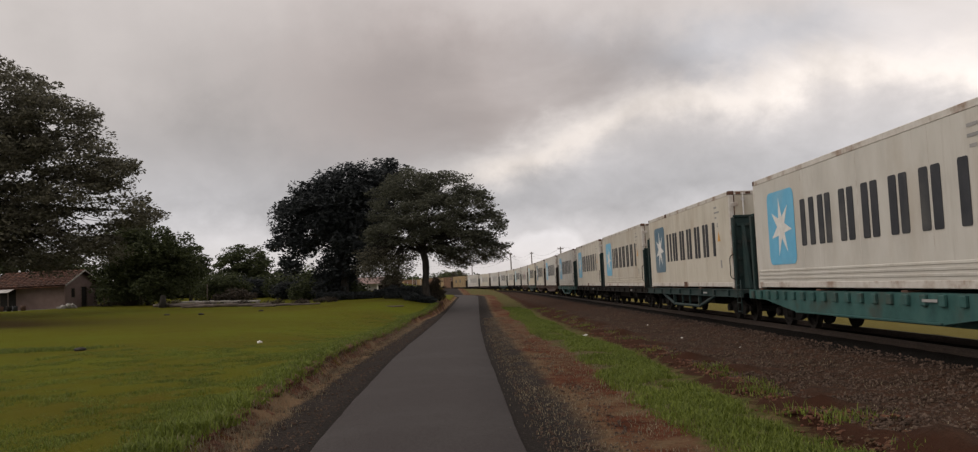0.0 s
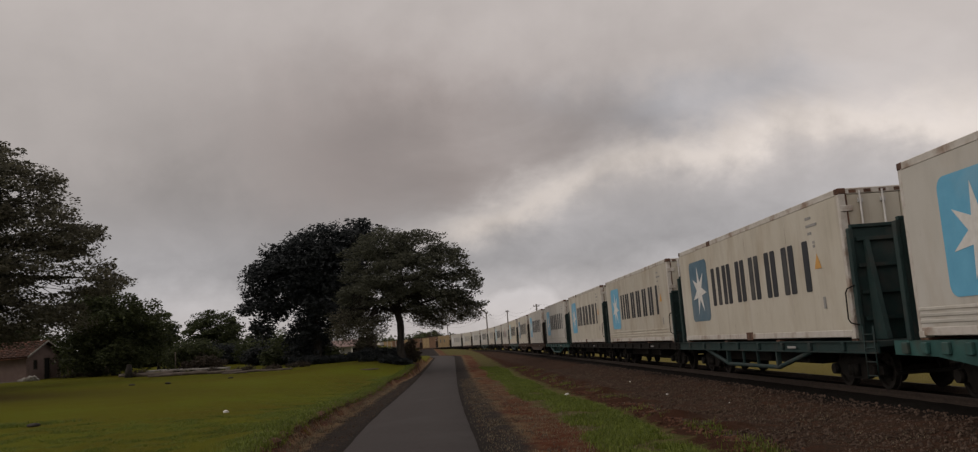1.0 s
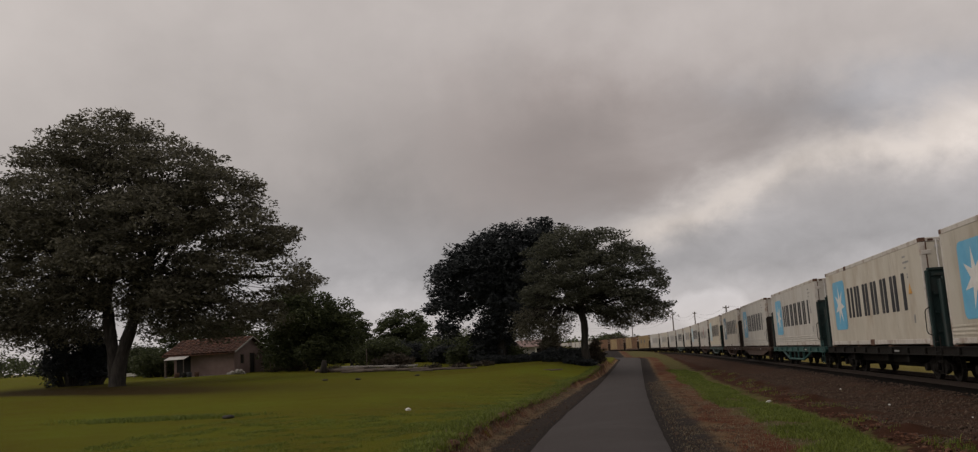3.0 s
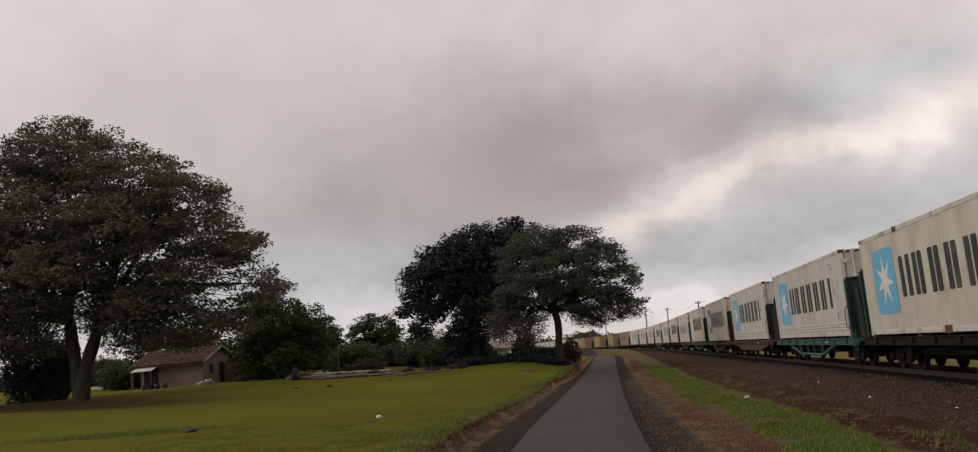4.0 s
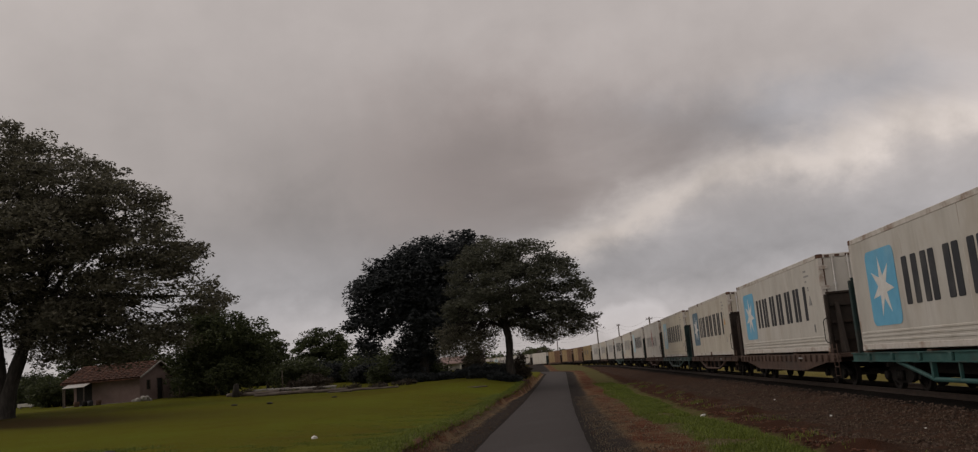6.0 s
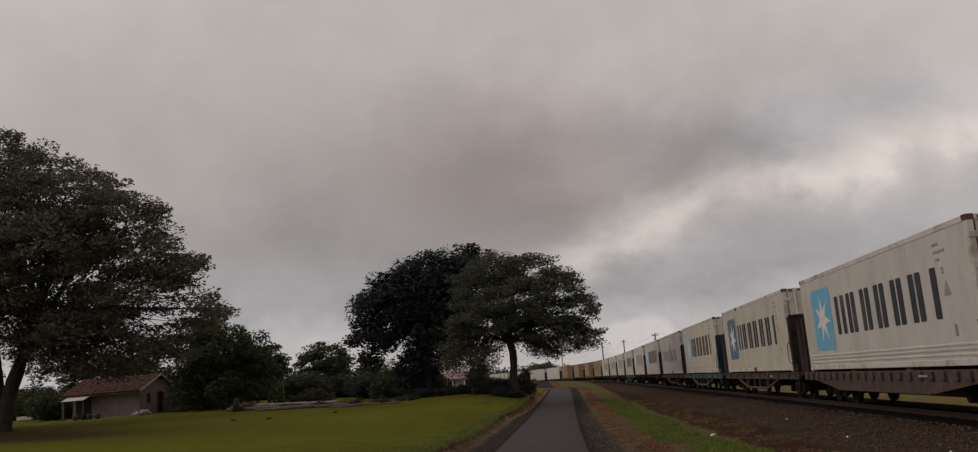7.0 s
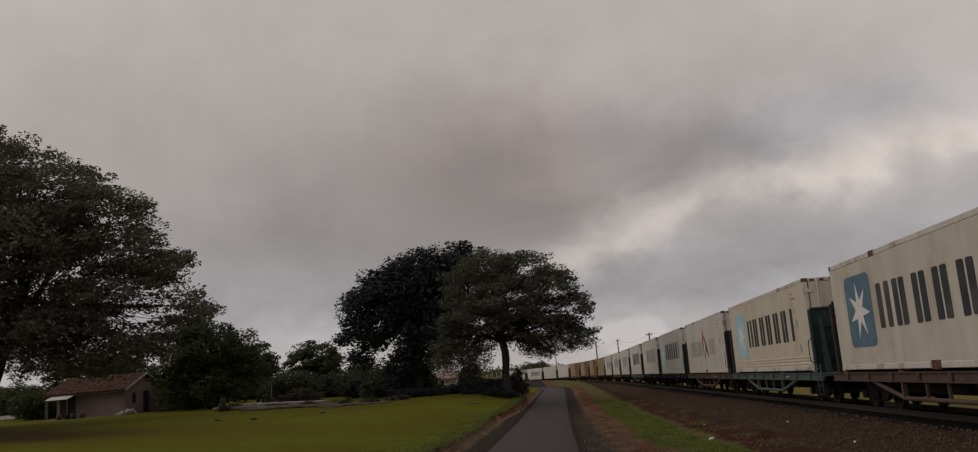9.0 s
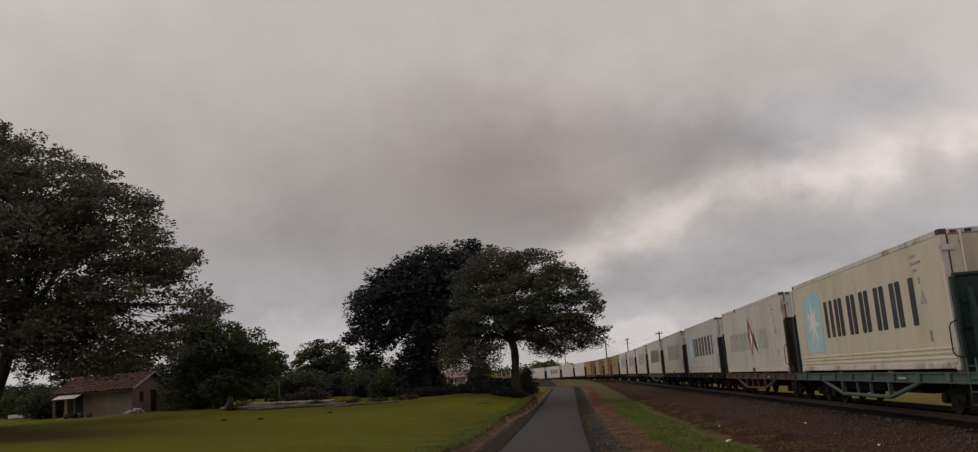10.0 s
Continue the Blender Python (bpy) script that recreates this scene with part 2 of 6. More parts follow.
    verge = mix(nt, ramp(nt, calc(nt, "SUBTRACT", n4, calc(nt, "MULTIPLY", bump_band(d, 2.35, 3.0), 0.14)), [(0.34, (0, 0, 0)), (0.48, (1, 1, 1))]), red, chaff)
    col = mix(nt, step(edge_l, 1.8, 2.15), col, verge)
    lawn = mix(nt, ramp(nt, n2, [(0.4, (0.1,) * 3), (0.62, (0.75,) * 3)]), lush, chaff)
    col = mix(nt, calc(nt, "MULTIPLY", step(strip, 2.95, 3.25), ramp(nt, n4, [(0.30, (0.0,) * 3), (0.40, (1, 1, 1))])), col, lawn)
    col = mix(nt, step(td, -5.25, -5.0), col, mix(nt, n2, (0.026, 0.0125, 0.008), (0.07, 0.03, 0.018)))
    col = mix(nt, step(td, -4.45, -3.85), col, ballast)
    oil_shade = mix(nt, n3, (0.006, 0.0052, 0.0048), (0.017, 0.014, 0.012))
    col = mix(nt, step(td, -1.85, -1.3), col, oil_shade)             # stained bed between and beside the rails, the train's shade painted in
    col = mix(nt, step(td, 2.2, 2.8), col, mix(nt, n2, (0.13, 0.105, 0.028), (0.2, 0.165, 0.05)))
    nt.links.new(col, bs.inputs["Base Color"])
    bs.inputs["Roughness"].default_value, bs.inputs["Specular IOR Level"].default_value = 1.0, 0.05
    b = nd(nt, "ShaderNodeBump", inputs={"Strength": 0.7, "Distance": 0.05})
    n5 = noise_tex(nt, v, 70.0, 3.0, 0.7)
    nt.links.new(calc(nt, "ADD", calc(nt, "ADD", n3, n5), calc(nt, "MULTIPLY", n2, 1.2)), b.inputs["Height"])
    nt.links.new(b.outputs[0], bs.inputs["Normal"])
    return m


M = {
    "ground": ground_material(),
    "asphalt": material("asphalt", [(0.0212, 0.0163, 0.0156), (0.031, 0.0245, 0.0235), (0.0475, 0.0378, 0.0362)], 30.0, 0.9, bump=0.35, bump_scale=90.0,
                        stain=(0.05, 0.045, 0.043), stain_scale=0.5, stain_amount=0.5),
    "earth": material("earth", [(0.03, 0.013, 0.008), (0.092, 0.036, 0.02), (0.155, 0.08, 0.047)], 9.0, 1.0, bump=0.8, bump_scale=40.0,
                      stain=(0.03, 0.03, 0.012), stain_scale=1.2, stain_amount=0.6),
    "bark": material("bark", [(0.0125, 0.0112, 0.01), (0.0275, 0.0238, 0.02), (0.05, 0.0438, 0.0375)], 3.0, 0.95, bump=0.9, stretch=(2, 2, 0.5)),
    "leaf_dark": leaf_material("leaf_dark", (0.013, 0.016, 0.0185), (0.03, 0.036, 0.037), 0.1),
    "leaf": leaf_material("leaf", (0.05, 0.048, 0.035), (0.15, 0.142, 0.1), 0.38),
    "leaf_open": leaf_material("leaf_open", (0.036, 0.038, 0.027), (0.098, 0.102, 0.07), 0.3),
    "leaf_bush": leaf_material("leaf_bush", (0.024, 0.031, 0.015), (0.08, 0.096, 0.038), 0.28),
    "leaf_dry": leaf_material("leaf_dry", (0.03, 0.024, 0.018), (0.08, 0.062, 0.045), 0.1),
    "grass_blade": leaf_material("grass_blade", (0.05, 0.07, 0.010), (0.17, 0.208, 0.035), 0.3),
    "straw": leaf_material("straw", (0.09, 0.07, 0.045), (0.24, 0.195, 0.13), 0.2),
    "stone": material("stone", [(0.034, 0.021, 0.015), (0.062, 0.040, 0.029), (0.10, 0.068, 0.05)], 9.0, 0.95, bump=0.4, random_amount=0.7),
    "white_paint": material("white_paint", [(0.4048, 0.3837, 0.3476), (0.4664, 0.4462, 0.4048), (0.506, 0.4858, 0.4488)], 1.4, 0.5, bump=0.05, bump_scale=3.0,
                            stain=(0.36, 0.31, 0.25), stain_scale=0.9, stain_amount=0.5, random_amount=0.16, stretch=(1, 1, 0.45), streak=(0.27, 0.235, 0.195)),
    "warm_paint": material("warm_paint", [(0.405, 0.369, 0.306), (0.468, 0.432, 0.3645), (0.504, 0.4725, 0.4095)], 1.4, 0.5, bump=0.05, bump_scale=3.0,
                           stain=(0.33, 0.26, 0.185), stain_scale=0.9, stain_amount=0.6, random_amount=0.12, stretch=(1, 1, 0.45), streak=(0.25, 0.195, 0.145)),
    "cream_paint": material("cream_paint", [(0.4464, 0.3952, 0.3023), (0.5115, 0.4604, 0.3627), (0.5394, 0.4929, 0.3999)], 1.4, 0.5, bump=0.05, bump_scale=3.0,
                            stain=(0.40, 0.31, 0.20), stain_scale=0.9, stain_amount=0.5, random_amount=0.1, stretch=(1, 1, 0.45), streak=(0.3, 0.235, 0.16)),
    "white_edge": material("white_edge", [(0.44, 0.4048, 0.3608), (0.528, 0.5016, 0.4664)], 5.0, 0.55, bump=0.1, stain=(0.2, 0.12, 0.075), stain_scale=1.6, stain_amount=0.85),
    "rust": material("rust", [(0.0467, 0.0238, 0.0153), (0.102, 0.051, 0.034), (0.1615, 0.0892, 0.0595)], 6.0, 0.85, bump=0.3, stain=(0.06, 0.05, 0.045), stain_amount=0.6),
    "teal": material("teal", [(0.018, 0.058, 0.054), (0.026, 0.082, 0.076), (0.04, 0.1, 0.092)], 3.0, 0.55, bump=0.1, stain=(0.05, 0.045, 0.035), stain_scale=1.3, stain_amount=0.75),
    "dark_teal": material("dark_teal", [(0.009, 0.024, 0.024), (0.017, 0.037, 0.0355)], 3.0, 0.65, bump=0.12, stain=(0.045, 0.04, 0.035), stain_scale=1.3, stain_amount=0.7),
    "grey_teal": material("grey_teal", [(0.04, 0.068, 0.064), (0.068, 0.1, 0.092)], 3.0, 0.65, bump=0.12, stain=(0.07, 0.05, 0.04), stain_scale=1.3, stain_amount=0.7),
    "rusty_frame": material("rusty_frame", [(0.0504, 0.0302, 0.023), (0.0936, 0.059, 0.0446)], 4.0, 0.8, bump=0.2, stain=(0.05, 0.04, 0.035), stain_amount=0.7),
    "dark_brown": material("dark_brown", [(0.0187, 0.0145, 0.0119), (0.0357, 0.0263, 0.0213)], 4.0, 0.8, bump=0.2, stain=(0.07, 0.04, 0.028), stain_amount=0.5),
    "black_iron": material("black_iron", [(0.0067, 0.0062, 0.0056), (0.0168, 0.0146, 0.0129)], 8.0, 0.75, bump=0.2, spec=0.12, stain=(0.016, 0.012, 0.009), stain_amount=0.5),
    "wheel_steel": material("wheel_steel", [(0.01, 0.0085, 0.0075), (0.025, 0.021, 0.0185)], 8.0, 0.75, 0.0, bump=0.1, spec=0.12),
    "rail_steel": material("rail_steel", [(0.0245, 0.0175, 0.014), (0.049, 0.035, 0.028)], 8.0, 0.7, 0.1, bump=0.1, spec=0.2),
    "sleeper": material("sleeper", [(0.05, 0.038, 0.03), (0.1, 0.08, 0.065)], 5.0, 0.95, bump=0.5, random_amount=0.4),
    "blue": material("blue", [(0.10, 0.34, 0.52), (0.13, 0.40, 0.58)], 3.0, 0.5, bump=0.0, stain=(0.3, 0.38, 0.42), stain_amount=0.35),
    "ghost": material("ghost", [(0.42, 0.44, 0.44), (0.48, 0.49, 0.48)], 3.0, 0.55, bump=0.0, stain=(0.5, 0.49, 0.46), stain_amount=0.6),
    "pale_blue": material("pale_blue", [(0.24, 0.45, 0.54), (0.31, 0.5, 0.57)], 3.0, 0.55, bump=0.0, stain=(0.5, 0.52, 0.5), stain_amount=0.6),
    "slate_blue": material("slate_blue", [(0.06, 0.12, 0.17), (0.10, 0.17, 0.22)], 3.0, 0.55, bump=0.0, stain=(0.2, 0.22, 0.22), stain_amount=0.5),
    "charcoal": material("charcoal", [(0.022, 0.024, 0.029), (0.036, 0.038, 0.044)], 3.0, 0.55, bump=0.0, stain=(0.12, 0.115, 0.105), stain_amount=0.45),
    "faded": material("faded", [(0.2, 0.2, 0.2), (0.3, 0.29, 0.28)], 3.0, 0.6, bump=0.0, stain=(0.45, 0.43, 0.4), stain_amount=0.6),
    "red": material("red", [(0.24, 0.04, 0.04), (0.32, 0.06, 0.05)], 3.0, 0.55, bump=0.0),
    "orange": material("orange", [(0.5, 0.26, 0.07), (0.58, 0.32, 0.1)], 3.0, 0.55, bump=0.0),
    "yellow_box": material("yellow_box", [(0.24, 0.17, 0.085), (0.31, 0.225, 0.12)], 2.0, 0.6, bump=0.1, stain=(0.18, 0.11, 0.05), stain_amount=0.6, random_amount=0.2),
    "brown_box": material("brown_box", [(0.12, 0.065, 0.038), (0.19, 0.105, 0.06)], 2.0, 0.7, bump=0.1, stain=(0.07, 0.045, 0.03), stain_amount=0.6, random_amount=0.3),
    "plaster": material("plaster", [(0.17, 0.118, 0.108), (0.21, 0.15, 0.136)], 2.5, 0.9, bump=0.15, stain=(0.14, 0.1, 0.085), stain_scale=0.7, stain_amount=0.6),
    "tile": material("tile", [(0.034, 0.017, 0.013), (0.072, 0.033, 0.022), (0.13, 0.055, 0.034)], 5.0, 0.9, bump=0.2, stain=(0.03, 0.024, 0.018), stain_amount=0.7, random_amount=0.7),
    "tin": material("tin", [(0.42, 0.41, 0.4), (0.55, 0.54, 0.52)], 4.0, 0.5, 0.2, bump=0.05, stain=(0.25, 0.2, 0.16), stain_amount=0.5),
    "wood": material("wood", [(0.0576, 0.0432, 0.0346), (0.1152, 0.0936, 0.0792), (0.1728, 0.144, 0.1224)], 3.0, 0.95, bump=0.5, stretch=(4, 0.6, 4), random_amount=0.4),
    "dark_opening": material("dark_opening", [(0.012, 0.011, 0.01), (0.02, 0.018, 0.016)], 4.0, 0.9, bump=0.0),
    "concrete": material("concrete", [(0.24, 0.225, 0.205), (0.36, 0.34, 0.31)], 4.0, 0.9, bump=0.25, stain=(0.12, 0.1, 0.08), stain_amount=0.6),
    "white_wall": material("white_wall", [(0.5, 0.48, 0.45), (0.62, 0.6, 0.57)], 2.0, 0.85, bump=0.1, stain=(0.3, 0.25, 0.2), stain_amount=0.5),
    "pole": material("pole", [(0.1, 0.09, 0.08), (0.17, 0.155, 0.14)], 4.0, 0.9, bump=0.2),
    "cable": material("cable", [(0.02, 0.02, 0.02), (0.03, 0.03, 0.03)], 4.0, 0.6, bump=0.0),
    "litter": material("litter", [(0.55, 0.53, 0.5), (0.66, 0.65, 0.62)], 6.0, 0.6, bump=0.2),
}

# ---------------------------------------------------------------- mesh helpers


def part(name, bm, mat, parent=None, label=""):
    me = bpy.data.meshes.new(name)
    bm.to_mesh(me)
    bm.free()
    me.materials.append(M[mat])
    ob = new(name, me)
    if parent is not None:
        ob.parent = parent
    if label:
        ob["label"] = label
    return ob


def mesh_part(name, verts, faces, mat, parent=None, label="", smooth=False):
    me = bpy.data.meshes.new(name)
    me.from_pydata(verts, [], faces)
    me.update()
    if smooth:
        me.shade_smooth()
    me.materials.append(M[mat])
    ob = new(name, me)
    if parent is not None:
        ob.parent = parent
    if label:
        ob["label"] = label
    return ob


def thing(name, label, category, group="", m=None, kind=""):
    e = new(name)
    if m is not None:
        e.matrix_basis = m
    return tagged(e, label, category, group, kind)


def box(bm, x0, x1, y0, y1, z0, z1, bevel=0.0):
    r = bmesh.ops.create_cube(bm, size=1.0, matrix=Matrix.Translation(((x0 + x1) / 2, (y0 + y1) / 2, (z0 + z1) / 2)) @ Matrix.Diagonal((x1 - x0, y1 - y0, z1 - z0, 1)))
    if bevel:
        edges = {e for vtx in r["verts"] for e in vtx.link_edges}
        bmesh.ops.bevel(bm, geom=list(edges), offset=bevel, segments=1, affect="EDGES")
    return bm


def boxes(*dims, bevel=0.0):
    bm = bmesh.new()
    for d in dims:
        box(bm, *d, bevel=bevel)
    return bm


def tube(bm, pts, radii, sides=6, cap=True):
    """A tapered tube along points."""
    rings = []
    n = len(pts)
    for i, p in enumerate(pts):
        p = Vector(p)
        a = Vector(pts[max(0, i - 1)])
        b = Vector(pts[min(n - 1, i + 1)])
        t = (b - a).normalized()
        u = t.orthogonal().normalized() if i == 0 else (u - t * u.dot(t)).normalized()
        w = t.cross(u)
        rings.append([bm.verts.new(p + (u * math.cos(2 * math.pi * k / sides) + w * math.sin(2 * math.pi * k / sides)) * radii[i]) for k in range(sides)])
    for r0, r1 in zip(rings, rings[1:]):
        for k in range(sides):
            f = bm.faces.new((r0[k], r0[(k + 1) % sides], r1[(k + 1) % sides], r1[k]))
            f.smooth = True
    if cap:
        bm.faces.new(rings[0][::-1])
        bm.faces.new(rings[-1])
    return bm


def prism(bm, outline, z0, z1, to):
    """A flat outline pushed from z0 to z1; to() maps (u, v, w) into the mesh."""
    lo = [bm.verts.new(to(u, v, z0)) for u, v in outline]
    hi = [bm.verts.new(to(u, v, z1)) for u, v in outline]
    n = len(outline)
    bm.faces.new(lo[::-1])
    bm.faces.new(hi)
    for i in range(n):
        bm.faces.new((lo[i], lo[(i + 1) % n], hi[(i + 1) % n], hi[i]))
    return bm


def smooth(a, b, x):
    t = np.clip((np.asarray(x, float) - a) / (b - a), 0, 1)
    return t * t * (3 - 2 * t)


# ---------------------------------------------------------------- plan of path, track and ground
PITCH, SPEED, START = 14.485, 8.762, 25.943
TRACK_HEAD = (-0.04965, 0.09138, -0.13319, 0.06339)
_s = np.arange(-80.0, 520.0, 1.0)
_u = np.clip(_s, -20, 300) / 100
_h = TRACK_HEAD[0] + TRACK_HEAD[1] * _u + TRACK_HEAD[2] * _u ** 2 + TRACK_HEAD[3] * _u ** 3
_h = _h + np.maximum(0, _s - 300) * 0.004
_m = (_h[1:] + _h[:-1]) / 2
_fx = np.concatenate([[0], np.cumsum(-np.sin(_m))])
_fy = np.concatenate([[0], np.cumsum(np.cos(_m))])
_k0 = int(np.argmin(abs(_s)))
# track centre: 1.22 m to the right of the containers' near faces
TX = 7.287 + _fx - _fx[_k0] + 1.22 * np.cos(_h)
TY = -3.06 + _fy - _fy[_k0] + 1.22 * np.sin(_h)
DECK = 1.02                        # container floor above the rail's head


def rail_z(s):
    return -0.421 - 0.01091 * np.asarray(s, float) - DECK


def on_track(s):
    return np.interp(s, _s, TX), np.interp(s, _s, TY), rail_z(s), np.interp(s, _s, _h)


def path_x(y):
    y = np.asarray(y, float)
    return -0.47 + 0.031 * 8.0 * np.log1p(np.exp(np.clip((y - 20) / 8.0, -30, 30))) - 0.010 * np.maximum(0, y - 108) ** 2


def path_z(y):
    """The path dips beyond the first twenty metres and then runs nearly level."""
    y = np.asarray(y, float)
    return -1.88 - 0.56 * smooth(10, 52, y) - 0.2 * smooth(38, 84, y) - 0.004 * np.maximum(0, y - 100)


def edge_shift(y):
    """How far the field's cut edge closes in on the path as it nears the spreading tree."""
    return 0.75 * smooth(48, 70, y)


def track_frame(x, y):
    """Distance along the track and to its right."""
    x, y = np.atleast_1d(x).astype(float), np.atleast_1d(y).astype(float)
    best = np.empty(len(x), int)
    for i in range(0, len(x), 4000):
        best[i:i + 4000] = np.argmin((x[i:i + 4000, None] - TX) ** 2 + (y[i:i + 4000, None] - TY) ** 2, axis=1)
    h = _h[best]
    return _s[best], (x - TX[best]) * np.cos(h) + (y - TY[best]) * np.sin(h)


def ground_z(x, y, full=False):
    x, y = np.atleast_1d(x).astype(float), np.atleast_1d(y).astype(float)
    s, td = track_frame(x, y)
    d = x - path_x(np.clip(y, -50, 125))
    d = d - edge_shift(y) * smooth(-1.2, -1.75, d)
    zp = path_z(y)
    field = -1.66 + 0.5 * smooth(3, 34, -x) + 0.35 * smooth(60, 110, y) * smooth(0, 20, -x) + 0.03 * np.sin(x * 0.31 + y * 0.13) + 0.03 * np.sin(x * 0.12 - y * 0.21)
    field = field - 0.16 * np.exp(-((y - 45.0 + 0.5 * (x + 22)) / 5.0) ** 2) * smooth(12, 22, -x)
    field = field + (zp + 1.9) * smooth(-18, -3, d) * smooth(72, 94, y) + 0.18 * np.exp(-((y - 66) / 10.0) ** 2) * smooth(-16, -5, d)
    field = field - 0.42 * smooth(17, 44, y) * smooth(72, 52, y) * smooth(-8.0, -2.6, d)
    field = field - 0.34 * smooth(46, 60, y) * smooth(80, 70, y) * smooth(-6.0, -2.7, d)
    z = field + (zp - field) * smooth(-2.62, -2.28, d)
    z = z - 0.07 * np.exp(-((d - 4.2) / 0.7) ** 2)
    zt = rail_z(s) - 0.125
    bed = zt - 0.22 * smooth(1.0, 3.2, -td)
    z = np.where(d > 0, z + (bed - z) * smooth(-4.75, -4.15, td), z)
    z = np.where(td > 1.2, zt - 0.55 * smooth(1.2, 3.0, td), z)
    far = smooth(260, 600, np.hypot(x, y))
    z = z * (1 - far) + far * (-2.2)
    return (z, d, td) if full else z

# ---------------------------------------------------------------- ground, path, railway


def axis(*spans):
    out = []
    for a, b, st in spans:
        out += list(np.arange(a, b - 1e-6, st))
    return np.array(out + [spans[-1][1]])


def grid_mesh(name, xs, ys, zfun, mat):
    X, Y = np.meshgrid(xs, ys)
    z, d, td = zfun(X.ravel(), Y.ravel(), True)
    nx, ny = len(xs), len(ys)
    verts = np.column_stack([X.ravel(), Y.ravel(), z])
    i = (np.arange(ny - 1)[:, None] * nx + np.arange(nx - 1)[None]).ravel()
    faces = np.column_stack([i, i + 1, i + nx + 1, i + nx])
    me = bpy.data.meshes.new(name)
    me.from_pydata(verts.tolist(), [], faces.tolist())
    # mask of the bare hollow and the tree shade coloured into it
    shaded_hollow = np.clip(1.5 * np.exp(-((X.ravel() + 30) / 13.0) ** 2 - ((Y.ravel() - 46.0 + 0.55 * (X.ravel() + 22)) / 5.0) ** 2), 0, 1)
    for key, val in (("from_path", d), ("from_track", td), ("shaded_hollow", shaded_hollow), ("strip", d)):
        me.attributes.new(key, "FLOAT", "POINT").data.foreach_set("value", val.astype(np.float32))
    me.shade_smooth()
    me.materials.append(M[mat])
    return new(name, me)


def build_ground():
    xs = axis((-2500, -400, 300), (-400, -100, 30), (-100, -40, 5), (-40, -8, 0.8), (-8, 14, 0.2), (14, 40, 1.5), (40, 100, 6), (100, 400, 30), (400, 2500, 300))
    ys = axis((-600, -60, 60), (-60, -8, 4), (-8, 4, 0.8), (4, 40, 0.35), (40, 140, 1.2), (140, 320, 6), (320, 800, 40), (800, 3000, 300))

    def zf(x, y, full):
        z, d, td = ground_z(x, y, True)
        rough = np.array([noise.fractal(Vector((a * 0.9, b * 0.9, 0.0)), 1.0, 2.0, 4) for a, b in zip(x, y)])
        k = 0.035 * (np.abs(d) > 1.5) * (np.abs(td) > 1.0) * smooth(130, 60, y)
        bank = np.exp(-((d + 2.5) / 0.35) ** 2) + np.exp(-((td + 4.4) / 0.5) ** 2)
        return z + rough * k * (1 + 2.5 * bank + 4.0 * np.exp(-((td + 4.3) / 0.55) ** 2)), d, td
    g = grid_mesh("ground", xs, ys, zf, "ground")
    tagged(g, "grassy field with red earth, gravel shoulders and brown ballast", "ground", kind="structure")


def build_path():
    ys = np.concatenate([np.arange(-8, 40, 0.5), np.arange(40, 136, 1.5)])
    verts, faces = [], []
    for i, y in enumerate(ys):
        c, z = float(path_x(y)), float(path_z(y))
        slope = float(path_x(y + 0.5) - path_x(y - 0.5))
        k = math.hypot(1, slope)
        e = [noise.noise(Vector((y * 0.5, q, 0))) * 0.025 + noise.noise(Vector((y * 3.1, q, 5))) * 0.015 for q in (1.7, 8.3)]
        for w, dz in ((-1.26 + e[0], -0.03), (-1.2 + e[0], 0.03), (-0.5, 0.05), (0.4, 0.055), (1.1 + e[1], 0.03), (1.16 + e[1], -0.03)):
            verts.append((c + w * k, y - 0 * w, z + dz))
        if i:
            a = (i - 1) * 6
            faces += [(a + j, a + j + 1, a + j + 7, a + j + 6) for j in range(5)]
    p = mesh_part("path", verts, faces, "asphalt", smooth=True)
    tagged(p, "narrow dark asphalt path with worn edges across the field", "path", kind="structure")


def build_bank():
    """The field's cut edge: a crumbling lip of red earth over the path's shoulder."""
    ys = np.concatenate([np.arange(4, 30, 0.09), np.arange(30, 68, 0.25)])
    c = path_x(ys) + edge_shift(ys)
    top, foot = ground_z(c - 2.8, ys), ground_z(c - 2.22, ys)
    verts, faces = [], []
    for i, y in enumerate(ys):
        n1 = noise.fractal(Vector((y * 0.55, 3.0, 0.0)), 1.0, 2.0, 3) * 0.2
        n2 = noise.noise(Vector((y * 3.3, 7.0, 0.0))) * 0.12 + noise.noise(Vector((y * 1.4, 9.0, 0.0))) * 0.1
        n3 = noise.noise(Vector((y * 5.1, 11.0, 0.0)))
        t, f = float(top[i]), float(foot[i])
        w = n1 + n2
        for d, z in ((-3.05, t - 0.08), (-2.72 + w, t + 0.005), (-2.5 + w, t + 0.012 + 0.015 * n3), (-2.43 + w, t - 0.04), (-2.46 + w + 0.05 * n3, t * 0.5 + f * 0.5), (-2.34 + w + 0.08 * n3, f + 0.05 + 0.03 * n3), (-2.2 + w + 0.1 * n3, f - 0.06)):
            verts.append((float(c[i]) + d, y, z))
        if i:
            a = (i - 1) * 7
            faces += [(a + j, a + j + 1, a + j + 8, a + j + 7) for j in range(6)]
    o = mesh_part("field_bank", verts, faces, "earth")
    tagged(o, "low crumbling bank of red earth along the field", "bank", kind="structure")


